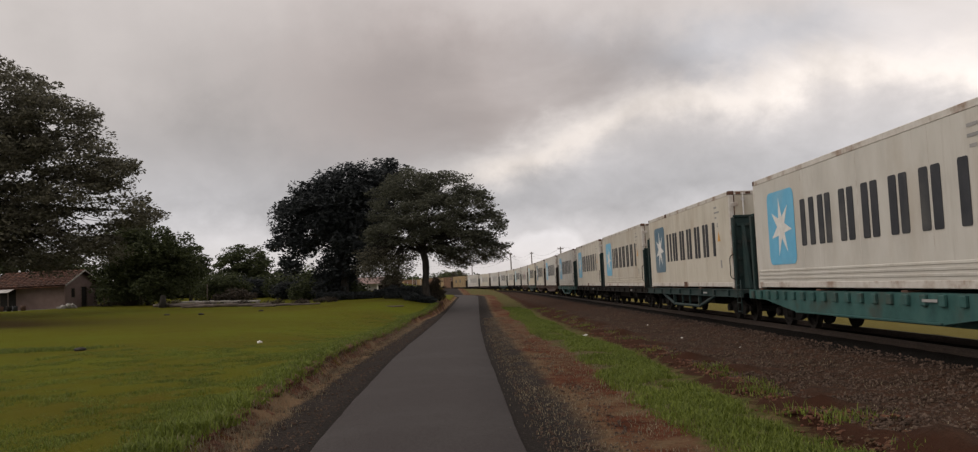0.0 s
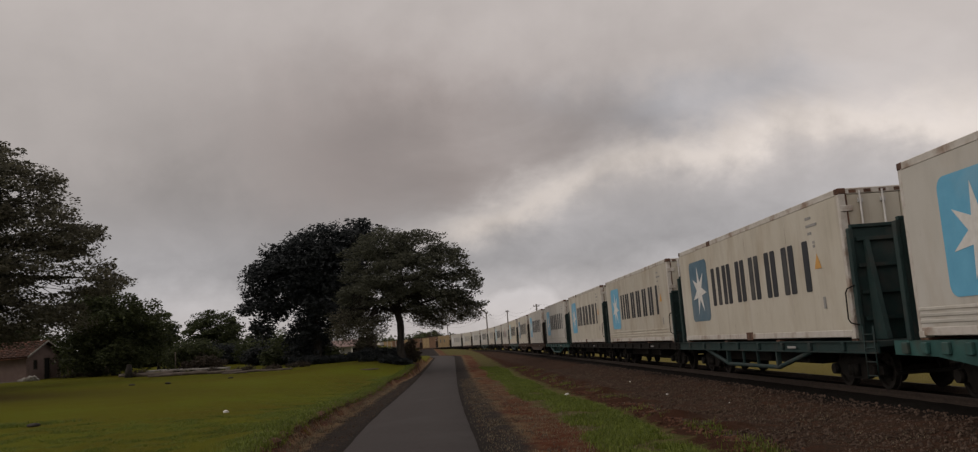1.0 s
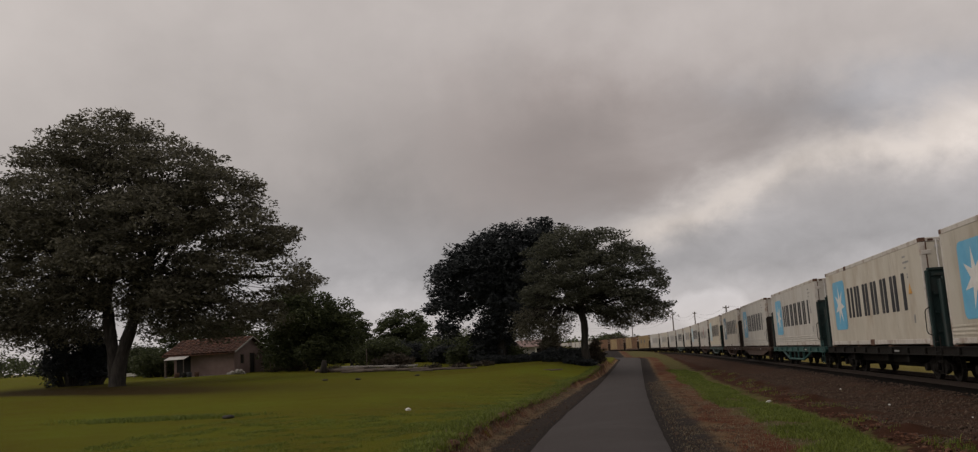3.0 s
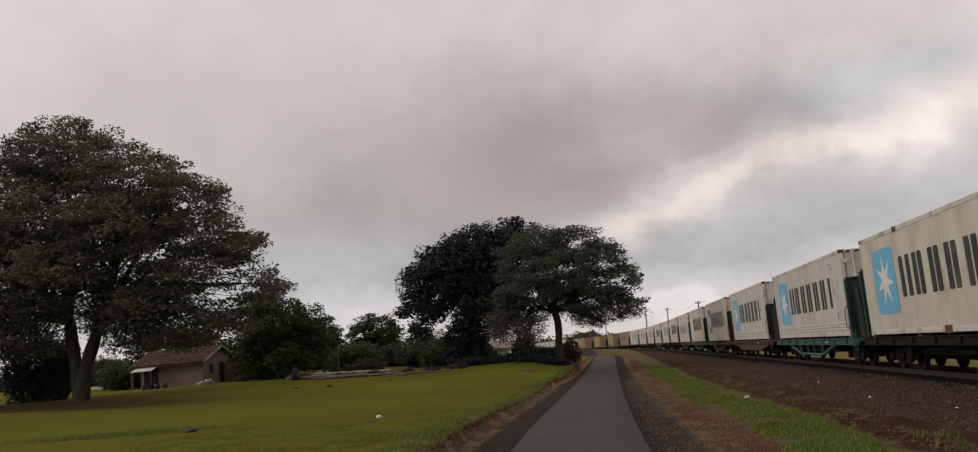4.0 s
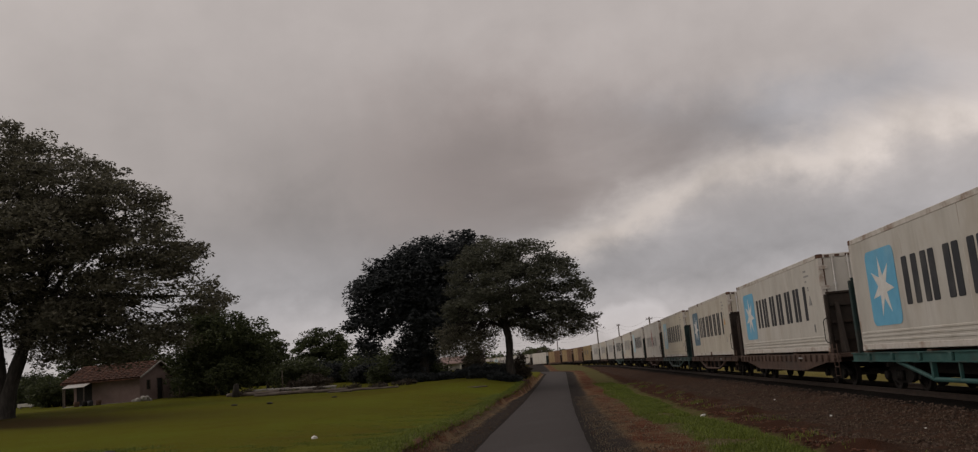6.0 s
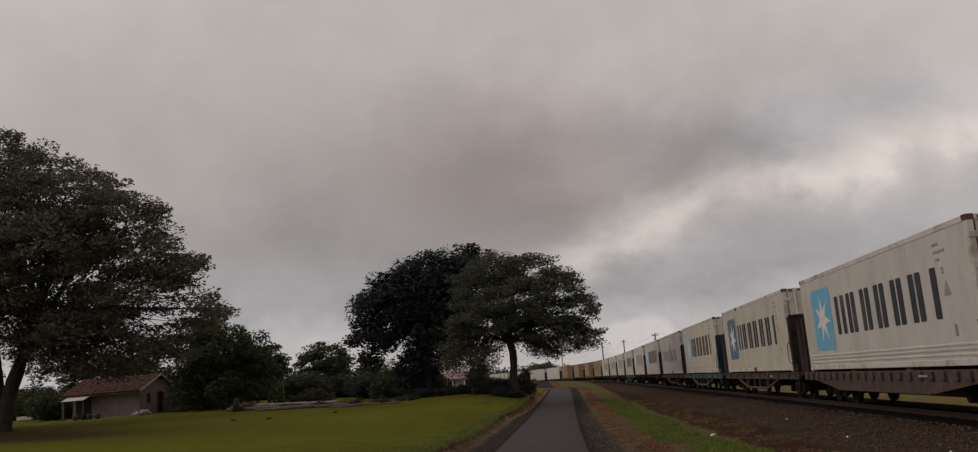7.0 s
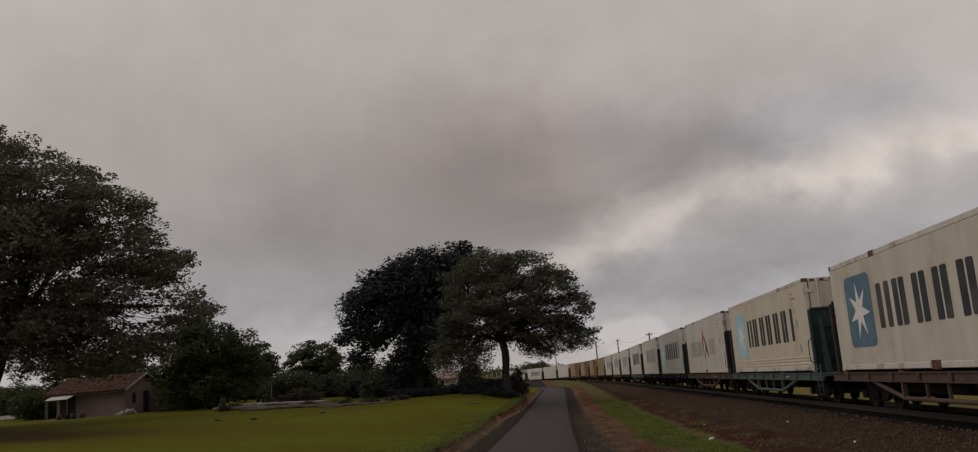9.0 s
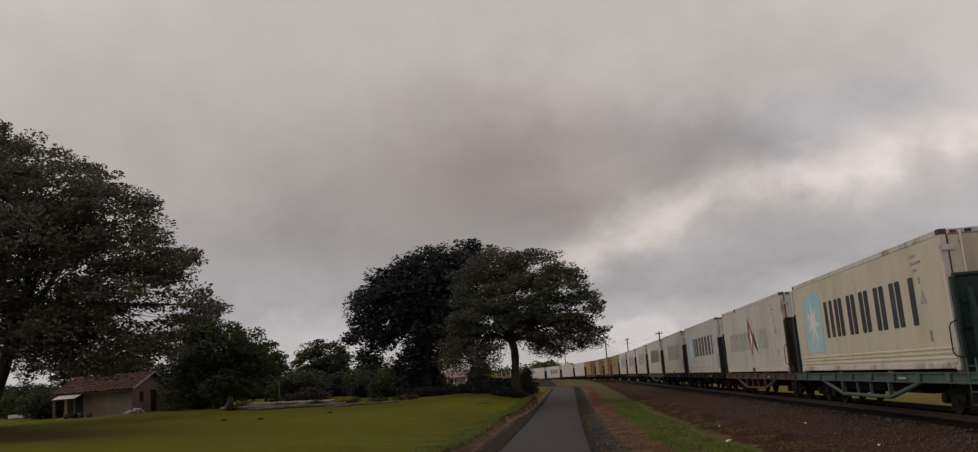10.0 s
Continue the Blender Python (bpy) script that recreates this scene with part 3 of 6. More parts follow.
def build_railway():
    rw = thing("railway_track", "rusty steel rails on old sleepers in brown ballast", "railway track", kind="structure")
    prof = [(-0.06, -0.14), (0.06, -0.14), (0.05, -0.12), (0.012, -0.1), (0.012, -0.035), (0.035, -0.03), (0.035, 0.0), (-0.035, 0.0), (-0.035, -0.03), (-0.012, -0.035), (-0.012, -0.1), (-0.05, -0.12)]
    ss = np.arange(-30.0, 420.0, 3.0)
    for side in (-0.535, 0.535):
        verts, faces = [], []
        for i, s in enumerate(ss):
            x, y, z, h = on_track(s)
            for a, b in prof:
                verts.append((x + (side + a) * math.cos(h), y + (side + a) * math.sin(h), z + b))
            if i:
                n = len(prof)
                o = (i - 1) * n
                faces += [(o + j, o + (j + 1) % n, o + n + (j + 1) % n, o + n + j) for j in range(n)]
        mesh_part("rail", verts, faces, "rail_steel", rw)
    bm = boxes((-1.0, 1.0, -0.11, 0.11, -0.3, -0.142), bevel=0.015)
    first = part("sleeper", bm, "sleeper", rw)
    for i, s in enumerate(np.arange(-6.0, 120.0, 0.6)):
        x, y, z, h = on_track(s)
        o = first if i == 0 else new("sleeper", first.data)
        o.parent = rw
        o.matrix_basis = pose(x, y, z, 0, 0, math.degrees(h) + random.uniform(-2, 2))


# ---------------------------------------------------------------- the train
R_WHEEL = 0.38


def wheelset_mesh():
    bm = bmesh.new()
    for sx in (-1, 1):
        prof = [(0.44, 0.0), (0.44, 0.10), (0.47, 0.14), (0.475, 0.29), (0.46, R_WHEEL + 0.025), (0.485, R_WHEEL + 0.025), (0.49, R_WHEEL), (0.575, R_WHEEL - 0.005), (0.575, 0.31), (0.53, 0.29), (0.53, 0.15), (0.58, 0.12), (0.58, 0.0)]
        n = 20
        rings = [[bm.verts.new((sx * a, r * math.cos(2 * math.pi * k / n), r * math.sin(2 * math.pi * k / n))) for k in range(n)] for a, r in prof[1:-1]]
        for r0, r1 in zip(rings, rings[1:]):
            for k in range(n):
                bm.faces.new((r0[k], r0[(k + 1) % n], r1[(k + 1) % n], r1[k]))
        bm.faces.new(rings[0])
        bm.faces.new(rings[-1])
    tube(bm, [(-0.78, 0, 0), (0.78, 0, 0)], [0.065, 0.065], 10)
    for sx in (-1, 1):                                     # bolts on the axle ends and web holes' rims
        for k in range(3):
            a = 2 * math.pi * k / 3
            tube(bm, [(sx * 0.565, 0.21 * math.cos(a), 0.21 * math.sin(a)), (sx * 0.545, 0.21 * math.cos(a), 0.21 * math.sin(a))], [0.035, 0.035], 6)
    bmesh.ops.recalc_face_normals(bm, faces=bm.faces)
    me = bpy.data.meshes.new("wheelset")
    bm.to_mesh(me)
    bm.free()
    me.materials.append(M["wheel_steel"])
    return me


def bogie_mesh():
    bm = bmesh.new()
    out = [(-1.12, 0.30), (-1.12, 0.46), (-0.85, 0.52), (-0.55, 0.62), (0.55, 0.62), (0.85, 0.52), (1.12, 0.46), (1.12, 0.30), (0.7, 0.28), (0.42, 0.2), (-0.42, 0.2), (-0.7, 0.28)]
    for sx in (-1, 1):
        prism(bm, out, sx * 0.66, sx * 0.76, lambda u, v, w: (w, u, v))
        for y in (-0.85, 0.85):
            tube(bm, [(sx * 0.74, y, R_WHEEL), (sx * 0.86, y, R_WHEEL)], [0.12, 0.11], 10)
        for y in (-0.14, 0.0, 0.14):
            tube(bm, [(sx * 0.8, y, 0.26), (sx * 0.8, y, 0.5)], [0.06, 0.06], 8)
    box(bm, -0.75, 0.75, -0.2, 0.2, 0.5, 0.68)
    box(bm, -0.6, 0.6, -1.35, -1.28, 0.3, 0.36)
    box(bm, -0.6, 0.6, 1.28, 1.35, 0.3, 0.36)
    bmesh.ops.recalc_face_normals(bm, faces=bm.faces)
    me = bpy.data.meshes.new("bogie")
    bm.to_mesh(me)
    bm.free()
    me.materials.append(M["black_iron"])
    return me


WHEELSET, BOGIE = wheelset_mesh(), bogie_mesh()
WAGON_HALF = 6.95


def bulkhead(wagon, end, mat, tall):
    """Steel end wall with ribs and slanted braces on its outer side."""
    y = end * 6.32
    def span(p, q):
        return min(y + end * p, y + end * q), max(y + end * p, y + end * q)
    b = part("bulkhead", boxes((-1.18, 1.18, *span(0, 0.05), 0.98, tall), bevel=0.006), mat, wagon)
    for z in (1.35, 1.85, 2.35, 2.85):
        if z < tall - 0.1:
            part("rib", boxes((-1.12, 1.12, *span(0.051, 0.11), z, z + 0.07)), mat, b)
    if end < 0 and mat == "dark_teal":
        part("marking", boxes((-0.1, 0.75, *span(0.112, 0.116), tall - 0.52, tall - 0.3)), "faded", b, "pale painted marking")
    part("cap_rail", boxes((-1.2, 1.2, *span(-0.01, 0.09), tall, tall + 0.07), bevel=0.01), mat, b)
    for x in (-1.262, 1.182):
        part("side_post", boxes((x, x + 0.08, *span(-0.01, 0.12), 0.98, tall), bevel=0.01), mat, b)
    for x in (-0.95, 0.0, 0.95):
        bm = bmesh.new()
        prism(bm, [(y + end * 0.1, 1.0), (y + end * 0.56, 1.0), (y + end * 0.16, tall - 0.25), (y + end * 0.1, tall - 0.25)], x - 0.045, x + 0.045, lambda u, v, w: (w, u, v))
        bmesh.ops.recalc_face_normals(bm, faces=bm.faces)
        part("brace", bm, mat, b)


def wagon_thing(style, mat, end_mat, label, tall=3.05):
    w = thing("container_wagon", label, "railway wagon", "wagons of the train")
    bm = boxes((-1.2, 1.2, -WAGON_HALF, WAGON_HALF, 0.86, 0.975), bevel=0.01)
    box(bm, -0.28, 0.28, -WAGON_HALF, WAGON_HALF, 0.66, 0.86)
    box(bm, -0.26, 0.26, -3.7, 3.7, 0.44 if style == "truss" else 0.3, 0.66)
    for y in (-5.9, -3.0, 0.0, 3.0, 5.9):
        box(bm, -1.15, 1.15, y - 0.12, y + 0.12, 0.72, 0.86)
    part("deck", bm, mat, w)
    if style != "fish":                                    # grimy boxed middle and brake gear
        bm = boxes((-0.8, 0.8, -3.4, 3.4, 0.46, 0.715), (-1.1, 1.1, -3.45, -3.15, 0.5, 0.715), (-1.1, 1.1, 3.15, 3.45, 0.5, 0.715), bevel=0.02)
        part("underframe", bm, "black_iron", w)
    for y in (-6.0, -2.0, 2.0, 6.0):                        # pads under the container
        part("pad", boxes((-1.2, 1.2, y - 0.12, y + 0.12, 0.975, 1.018)), "rust", w)
    for sx in (-1, 1):
        bm = bmesh.new()
        if style == "fish":
            out = [(-WAGON_HALF, 0.98), (WAGON_HALF, 0.98), (WAGON_HALF, 0.74), (5.6, 0.72), (3.3, 0.46), (-3.3, 0.46), (-5.6, 0.72), (-WAGON_HALF, 0.74)]
            prism(bm, out, sx * 1.2, sx * 1.232, lambda u, v, q: (q, u, v))
            bmesh.ops.recalc_face_normals(bm, faces=bm.faces)
            sill = part("side_sill", bm, mat, w)
            part("flange", boxes((*sorted((sx * 1.233, sx * 1.28)), -3.3, 3.3, 0.46, 0.49)), mat, sill)
            for k in range(22):
                y = -6.5 + k * 13.0 / 21
                part("stake_pocket", boxes((min(sx * 1.232, sx * 1.3), max(sx * 1.232, sx * 1.3), y - 0.09, y + 0.09, 0.76, 0.95), bevel=0.012), mat, sill)
        else:
            box(bm, min(sx * 1.2, sx * 1.235), max(sx * 1.2, sx * 1.235), -WAGON_HALF, WAGON_HALF, 0.75, 0.98)
            sill = part("side_sill", bm, mat, w)
            for zf in (0.75, 0.955):
                part("flange", boxes((*sorted((sx * 1.236, sx * 1.28)), -WAGON_HALF, WAGON_HALF, zf, zf + 0.025)), mat, sill)
            for k in range(8):
                y = -5.6 + k * 1.6
                part("stake_pocket", boxes((min(sx * 1.235, sx * 1.3), max(sx * 1.235, sx * 1.3), y - 0.07, y + 0.07, 0.79, 0.95), bevel=0.01), mat, sill)
        if style == "truss":
            bm = bmesh.new()
            tube(bm, [(sx * 1.2, -3.9, 0.76), (sx * 1.2, -1.9, 0.38), (sx * 1.2, 1.9, 0.38), (sx * 1.2, 3.9, 0.76)], [0.055] * 4, 6)
            for y in (-1.9, 1.9):
                box(bm, sx * 1.2 - 0.05, sx * 1.2 + 0.05, y - 0.05, y + 0.05, 0.36, 0.78)
            for y in (-0.5, 0.6):
                box(bm, sx * 1.2 - 0.03, sx * 1.2 + 0.03, y - 0.03, y + 0.03, 0.38, 0.78)
            part("truss", bm, mat, w)
        part("marking", boxes((min(sx * 1.301, sx * 1.306), max(sx * 1.301, sx * 1.306), -3.3, -2.8, 0.83, 0.88)), "faded", w, "short pale painted marking")
    for e in (-1, 1):
        bulkhead(w, e, end_mat, tall)
        bm = boxes((-0.12, 0.12, min(e * 6.9, e * 7.22), max(e * 6.9, e * 7.22), 0.62, 0.82), bevel=0.02)
        box(bm, -0.06, 0.06, min(e * 7.1, e * 7.28), max(e * 7.1, e * 7.28), 0.5, 0.85)
        part("coupler", bm, "black_iron", w)
        bg = new("bogie", BOGIE)
        bg.parent = w
        bg.location = (0, e * 4.95, 0)
        for ay in (-0.85, 0.85):
            ws = new("wheelset", WHEELSET)
            ws.parent = bg
            ws.location = (0, ay, R_WHEEL)
    for sx in (-1, 1):
        bm = bmesh.new()
        for q in (-0.2, 0.2):
            tube(bm, [(sx * 1.27, -6.72 + q, 0.3), (sx * 1.27, -6.72 + q, 1.25)], [0.015, 0.015], 5)
        for z in (0.35, 0.6, 0.85, 1.1):
            tube(bm, [(sx * 1.27, -6.92, z), (sx * 1.27, -6.52, z)], [0.012, 0.012], 5)
        part("step_ladder", bm, mat, w)
        bm = bmesh.new()
        tube(bm, [(sx * 1.275, -6.42, 2.02), (sx * 1.275, -6.1, 1.97), (sx * 1.275, -6.02, 1.9), (sx * 1.275, -6.0, 1.4), (sx * 1.275, -6.1, 1.32), (sx * 1.275, -6.42, 1.28)], [0.014] * 6, 5)
        part("handrail", bm, "black_iron", w)
    bm = bmesh.new()
    tube(bm, [(-0.5, 0.7, 0.6), (-0.5, 1.35, 0.6)], [0.17, 0.17], 12)
    part("brake_cylinder", bm, "black_iron", w)
    part("valve_box", boxes((-0.95, -0.7, -0.7, -0.1, 0.5, 0.78), bevel=0.02), "black_iron", w)
    return w


def rounded(u0, u1, v0, v1, r, n=5):
    pts = []
    for cu, cv, a0 in ((u1 - r, v1 - r, 0), (u0 + r, v1 - r, 90), (u0 + r, v0 + r, 180), (u1 - r, v0 + r, 270)):
        for k in range(n + 1):
            a = radians(a0 + 90 * k / n)
            pts.append((cu + r * math.cos(a), cv + r * math.sin(a)))
    return pts


def on_side(u, v, w):
    """u along the container from its far end, v up, w out of the left-hand side."""
    return (-1.219 - w, 6.095 - u, v)


def flat(name, outline, mat, parent, w=0.006, label="", side=on_side):
    bm = bmesh.new()
    prism(bm, outline, w - 0.004, w, side)
    bmesh.ops.recalc_face_normals(bm, faces=bm.faces)
    return part(name, bm, mat, parent, label)


def container_thing(kind, body_mat, panel_mat, letter_mat, label, ribs=True):
    c = thing("container", label, "shipping container", "containers on the train")
    H, L, W = 2.896, 6.095, 1.219
    if kind in ("plain_steel", "two"):
        # corrugated steel walls; a pair of short boxes has a gap in the middle
        spans = [(-L, -0.04, body_mat), (0.04, L, "yellow_box")] if kind == "two" else [(-L, L, body_mat)]
        for y0, y1, paint in spans:
            bm = bmesh.new()
            for sx in (-1, 1):
                prof, y = [], y0 + 0.16
                while y < y1 - 0.3:
                    prof += [(y, 0.0), (y + 0.07, 0.0), (y + 0.14, 0.035), (y + 0.21, 0.035)]
                    y += 0.28
                verts = [[bm.verts.new((sx * (W - 0.05 + q), yy, z)) for yy, q in prof] for z in (0.16, H - 0.1)]
                for i in range(len(prof) - 1):
                    bm.faces.new((verts[0][i], verts[0][i + 1], verts[1][i + 1], verts[1][i]))
            box(bm, -W + 0.09, W - 0.09, y0 + 0.03, y1 - 0.03, 0.12, H - 0.02)
            bmesh.ops.recalc_face_normals(bm, faces=bm.faces)
            part("body", bm, paint, c)
    else:
        part("body", boxes((-W + 0.004, W - 0.004, -L + 0.04, L - 0.04, 0.14, H - 0.012)), body_mat, c)
    edge = "white_edge" if kind not in ("plain_steel", "two") else body_mat
    for sx in (-1, 1):
        x0, x1 = sorted((sx * (W - 0.06), sx * (W + 0.006)))
        part("top_rail", boxes((x0, x1, -L + 0.1, L - 0.1, H - 0.13, H), bevel=0.012), edge, c)
        part("bottom_rail", boxes((x0, x1, -L + 0.1, L - 0.1, 0.03, 0.17), bevel=0.012), edge, c)
        if kind not in ("plain_steel", "two"):
            if ribs:
                for z in (0.23, 0.33, 0.43):
                    xa, xb = sorted((sx * (W - 0.01), sx * (W + 0.012)))
                    part("rib", boxes((xa, xb, -L + 0.1, L - 0.1, z, z + 0.055), bevel=0.008), body_mat, c)
            for y in (-3.2, -0.4, 2.6):
                xa, xb = sorted((sx * (W - 0.01), sx * (W - 0.0015)))
                part("seam", boxes((xa, xb, y - 0.012, y + 0.012, 0.5, H - 0.13)), edge, c)
        for ey in (-1, 1):
            y0, y1 = sorted((ey * (L - 0.11), ey * L))
            part("corner_post", boxes((*sorted((sx * (W - 0.14), sx * W)), y0, y1, 0.11, H - 0.11), bevel=0.01), edge, c)
            for z0, z1 in ((0.0, 0.118), (H - 0.118, H + 0.004)):
                y0, y1 = sorted((ey * (L - 0.175), ey * (L + 0.004)))
                part("corner_casting", boxes((*sorted((sx * (W - 0.16), sx * (W + 0.008))), y0, y1, z0, z1), bevel=0.012), "rust" if z0 > 1 else "white_edge", c)
    if not ribs and kind not in ("plain_steel", "two"):
        part("fork_bracket", boxes((-W - 0.02, -W + 0.02, -0.35, 0.1, 0.0, 0.2), bevel=0.01), "rust", c, "rusty steel bracket")
        part("patch", boxes((-W - 0.009, -W + 0.02, 2.5, 2.85, H - 0.14, H + 0.004), bevel=0.004), "rust", c, "rust-brown repair patch")
    for sx in (-1, 1):
        if kind not in ("plain_steel", "two"):
            part("gasket", boxes((*sorted((sx * (W - 0.165), sx * (W - 0.143))), -L - 0.006, -L + 0.02, 0.15, H - 0.13)), "rust", c)
    # door end, towards the train's head
    part("door_header", boxes((-W + 0.16, W - 0.16, -L, -L + 0.06, H - 0.12, H - 0.005), bevel=0.01), edge, c)
    part("door_sill", boxes((-W + 0.16, W - 0.16, -L, -L + 0.06, 0.02, 0.14), bevel=0.01), edge, c)
    for k in range(7):
        part("hazard_stripe", boxes((-1.0 + k * 0.3, -0.86 + k * 0.3, -L - 0.005, -L, H - 0.1, H - 0.035)), "rust", c)
    for sx in (-1, 1):
        d = part("door", boxes((*sorted((sx * 0.012, sx * (W - 0.14))), -L + 0.01, -L + 0.05, 0.15, H - 0.13), bevel=0.008), body_mat, c)
        for x in (0.35, 0.8):
            bm = bmesh.new()
            tube(bm, [(sx * x, -L - 0.02, 0.1), (sx * x, -L - 0.02, H - 0.06)], [0.02, 0.02], 6)
            for z in (0.25, 1.2, 2.0, H - 0.25):
                box(bm, sx * x - 0.05, sx * x + 0.05, -L - 0.03, -L + 0.01, z - 0.04, z + 0.04)
            part("lock_rod", bm, "tin", d)
        for z in (0.5, 1.2, 1.9, 2.5):
            part("hinge", boxes((*sorted((sx * (W - 0.26), sx * (W - 0.02))), -L - 0.018, -L + 0.004, z - 0.06, z + 0.06), bevel=0.008), "white_edge", d)
    if kind == "star":
        # square panel with a star and a row of plain bars
        p = flat("panel", rounded(1.1, 3.0, 0.6, 2.44, 0.2), panel_mat, c)
        star = []
        for k in range(14):
            r = 0.74 if k % 2 == 0 else 0.27
            a = math.pi / 2 + 0.12 + k * math.pi / 7
            star.append((2.05 + r * math.cos(a), 1.52 + r * math.sin(a)))
        flat("star", star, "litter", p, 0.011)
        u = 3.4
        for width, stems in ((1.35, 3), (1.05, 2), (0.98, 2), (1.05, 2), (1.02, 2), (1.12, 2)):
            bm = bmesh.new()
            st = 0.3 if stems == 2 else 0.3
            for k in range(stems):
                a = u + k * (width - st) / (stems - 1)
                prism(bm, rounded(a, a + st, 1.0, 2.08, 0.04, 2), 0.002, 0.006, on_side)
            bmesh.ops.recalc_face_normals(bm, faces=bm.faces)
            part("lettering_bar", bm, letter_mat, c)
            u += width + 0.1
    elif kind == "wing":
        # two thin rows of grey bars with a red and white wing between them
        for u0, n in ((1.5, 7), (7.7, 3)):
            for k in range(n):
                a = u0 + k * 0.62
                bm = bmesh.new()
                for q in (0.0, 0.34):
                    prism(bm, [(a + q, 0.95), (a + q + 0.1, 0.95), (a + q + 0.1, 1.75), (a + q, 1.75)], 0.002, 0.006, on_side)
                bmesh.ops.recalc_face_normals(bm, faces=bm.faces)
                part("lettering_bar", bm, "faded", c)
        flat("red_wing", [(6.0, 2.35), (7.2, 1.15), (6.75, 1.35), (6.2, 0.7), (5.75, 1.6)], "red", c)
        flat("dark_wing", [(6.9, 1.75), (7.5, 0.75), (6.8, 1.2)], "charcoal", c, 0.008)
        flat("white_wing", [(6.2, 1.9), (6.6, 1.45), (6.25, 0.9)], "litter", c, 0.010)
    if kind in ("star", "wing", "plain_white"):
        for v, a, b in ((2.5, 10.5, 10.8), (2.34, 10.5, 11.05), (2.18, 10.55, 10.75), (1.98, 10.75, 10.86), (1.9, 10.75, 10.86)):
            flat("code_bar", [(a, v), (b, v), (b, v + 0.055), (a, v + 0.055)], "faded", c, 0.005)
        flat("warning_triangle", [(10.72, 1.45), (11.06, 1.45), (10.89, 1.76)], "orange" if body_mat == "warm_paint" else "faded", c, 0.006)
        flat("tag", [(10.95, 0.62), (11.07, 0.62), (11.07, 0.86), (10.95, 0.86)], "faded", c, 0.006)
    if kind == "plain_steel":
        for u0 in (2.6, 6.6):
            flat("marking", [(u0, 1.2), (u0 + 1.0, 1.2), (u0 + 1.0, 2.0), (u0, 2.0)], "charcoal", c, 0.004)
    return c


TRAIN_STYLE = [
    # wagon style, wagon paint, end paint, container kind, body, panel, letters, ribs, end height
    ("fish", "teal", "dark_teal", "star", "white_paint", "blue", "charcoal", 1, 3.0),
    ("truss", "dark_teal", "dark_teal", "star", "warm_paint", "slate_blue", "charcoal", 0, 3.1),
    ("flat", "black_iron", "dark_teal", "star", "warm_paint", "blue", "charcoal", 1, 2.7),
    ("flat", "black_iron", "dark_teal", "star", "warm_paint", "blue", "charcoal", 0, 3.0),
    ("truss", "teal", "dark_teal", "star", "white_paint", "blue", "charcoal", 1, 2.9),
    ("fish", "rusty_frame", "dark_brown", "star", "white_paint", "blue", "charcoal", 1, 2.7),
    ("truss", "rusty_frame", "dark_brown", "star", "warm_paint", "slate_blue", "charcoal", 0, 2.9),
    ("truss", "grey_teal", "dark_teal", "star", "cream_paint", "pale_blue", "charcoal", 1, 2.9),
    ("truss", "rusty_frame", "dark_brown", "wing", "white_paint", "blue", "faded", 0, 2.9),
    ("flat", "black_iron", "dark_teal", "star", "white_paint", "pale_blue", "charcoal", 1, 2.8),
    ("flat", "black_iron", "dark_brown", "star", "warm_paint", "ghost", "faded", 0, 2.9),
    ("truss", "grey_teal", "dark_teal", "star", "white_paint", "ghost", "charcoal", 1, 2.9),
    ("flat", "black_iron", "dark_brown", "star", "white_paint", "ghost", "faded", 1, 2.9),
    ("flat", "rusty_frame", "dark_brown", "star", "warm_paint", "ghost", "faded", 0, 2.9),
    ("flat", "black_iron", "dark_teal", "star", "white_paint", "ghost", "faded", 1, 2.9),
    ("flat", "black_iron", "dark_brown", "plain_steel", "yellow_box", "", "charcoal", 1, 2.6),
    ("flat", "rusty_frame", "dark_brown", "two", "brown_box", "", "yellow_box", 1, 2.6),
    ("flat", "black_iron", "dark_brown", "two", "brown_box", "", "yellow_box", 1, 2.6),
    ("flat", "rusty_frame", "dark_brown", "two", "brown_box", "", "yellow_box", 1, 2.6),
    ("flat", "black_iron", "dark_teal", "plain_white", "white_paint", "", "faded", 1, 2.9),
    ("flat", "black_iron", "dark_brown", "plain_white", "white_paint", "", "faded", 1, 2.9),
    ("flat", "black_iron", "dark_brown", "star", "white_paint", "pale_blue", "charcoal", 1, 2.9),
    ("flat", "black_iron", "dark_teal", "plain_white", "white_paint", "", "faded", 1, 2.9),
    ]
SHIFT = [0.47, 0.48, -0.07, -0.76, -0.65, -0.06, 0.01, 0.49, 0.09, -0.03, -0.13, -0.07, -0.04, 0.16, 0.0, 0.13, 0.1, 0.1, -0.2, 0, 0, 0, 0, 0, 0]
STYLE_WORDS = {"fish": "deep riveted side sills", "truss": "trussed side sills", "flat": "plain side sills"}
PAINT_WORDS = {"teal": "bright teal-green", "dark_teal": "dark green", "black_iron": "grimy black", "rusty_frame": "rusty brown", "grey_teal": "weathered grey-green"}
BODY_WORDS = {"white_paint": "dirty white", "warm_paint": "stained ivory-white", "cream_paint": "yellowed cream", "yellow_box": "ochre yellow", "brown_box": "rusty brown"}
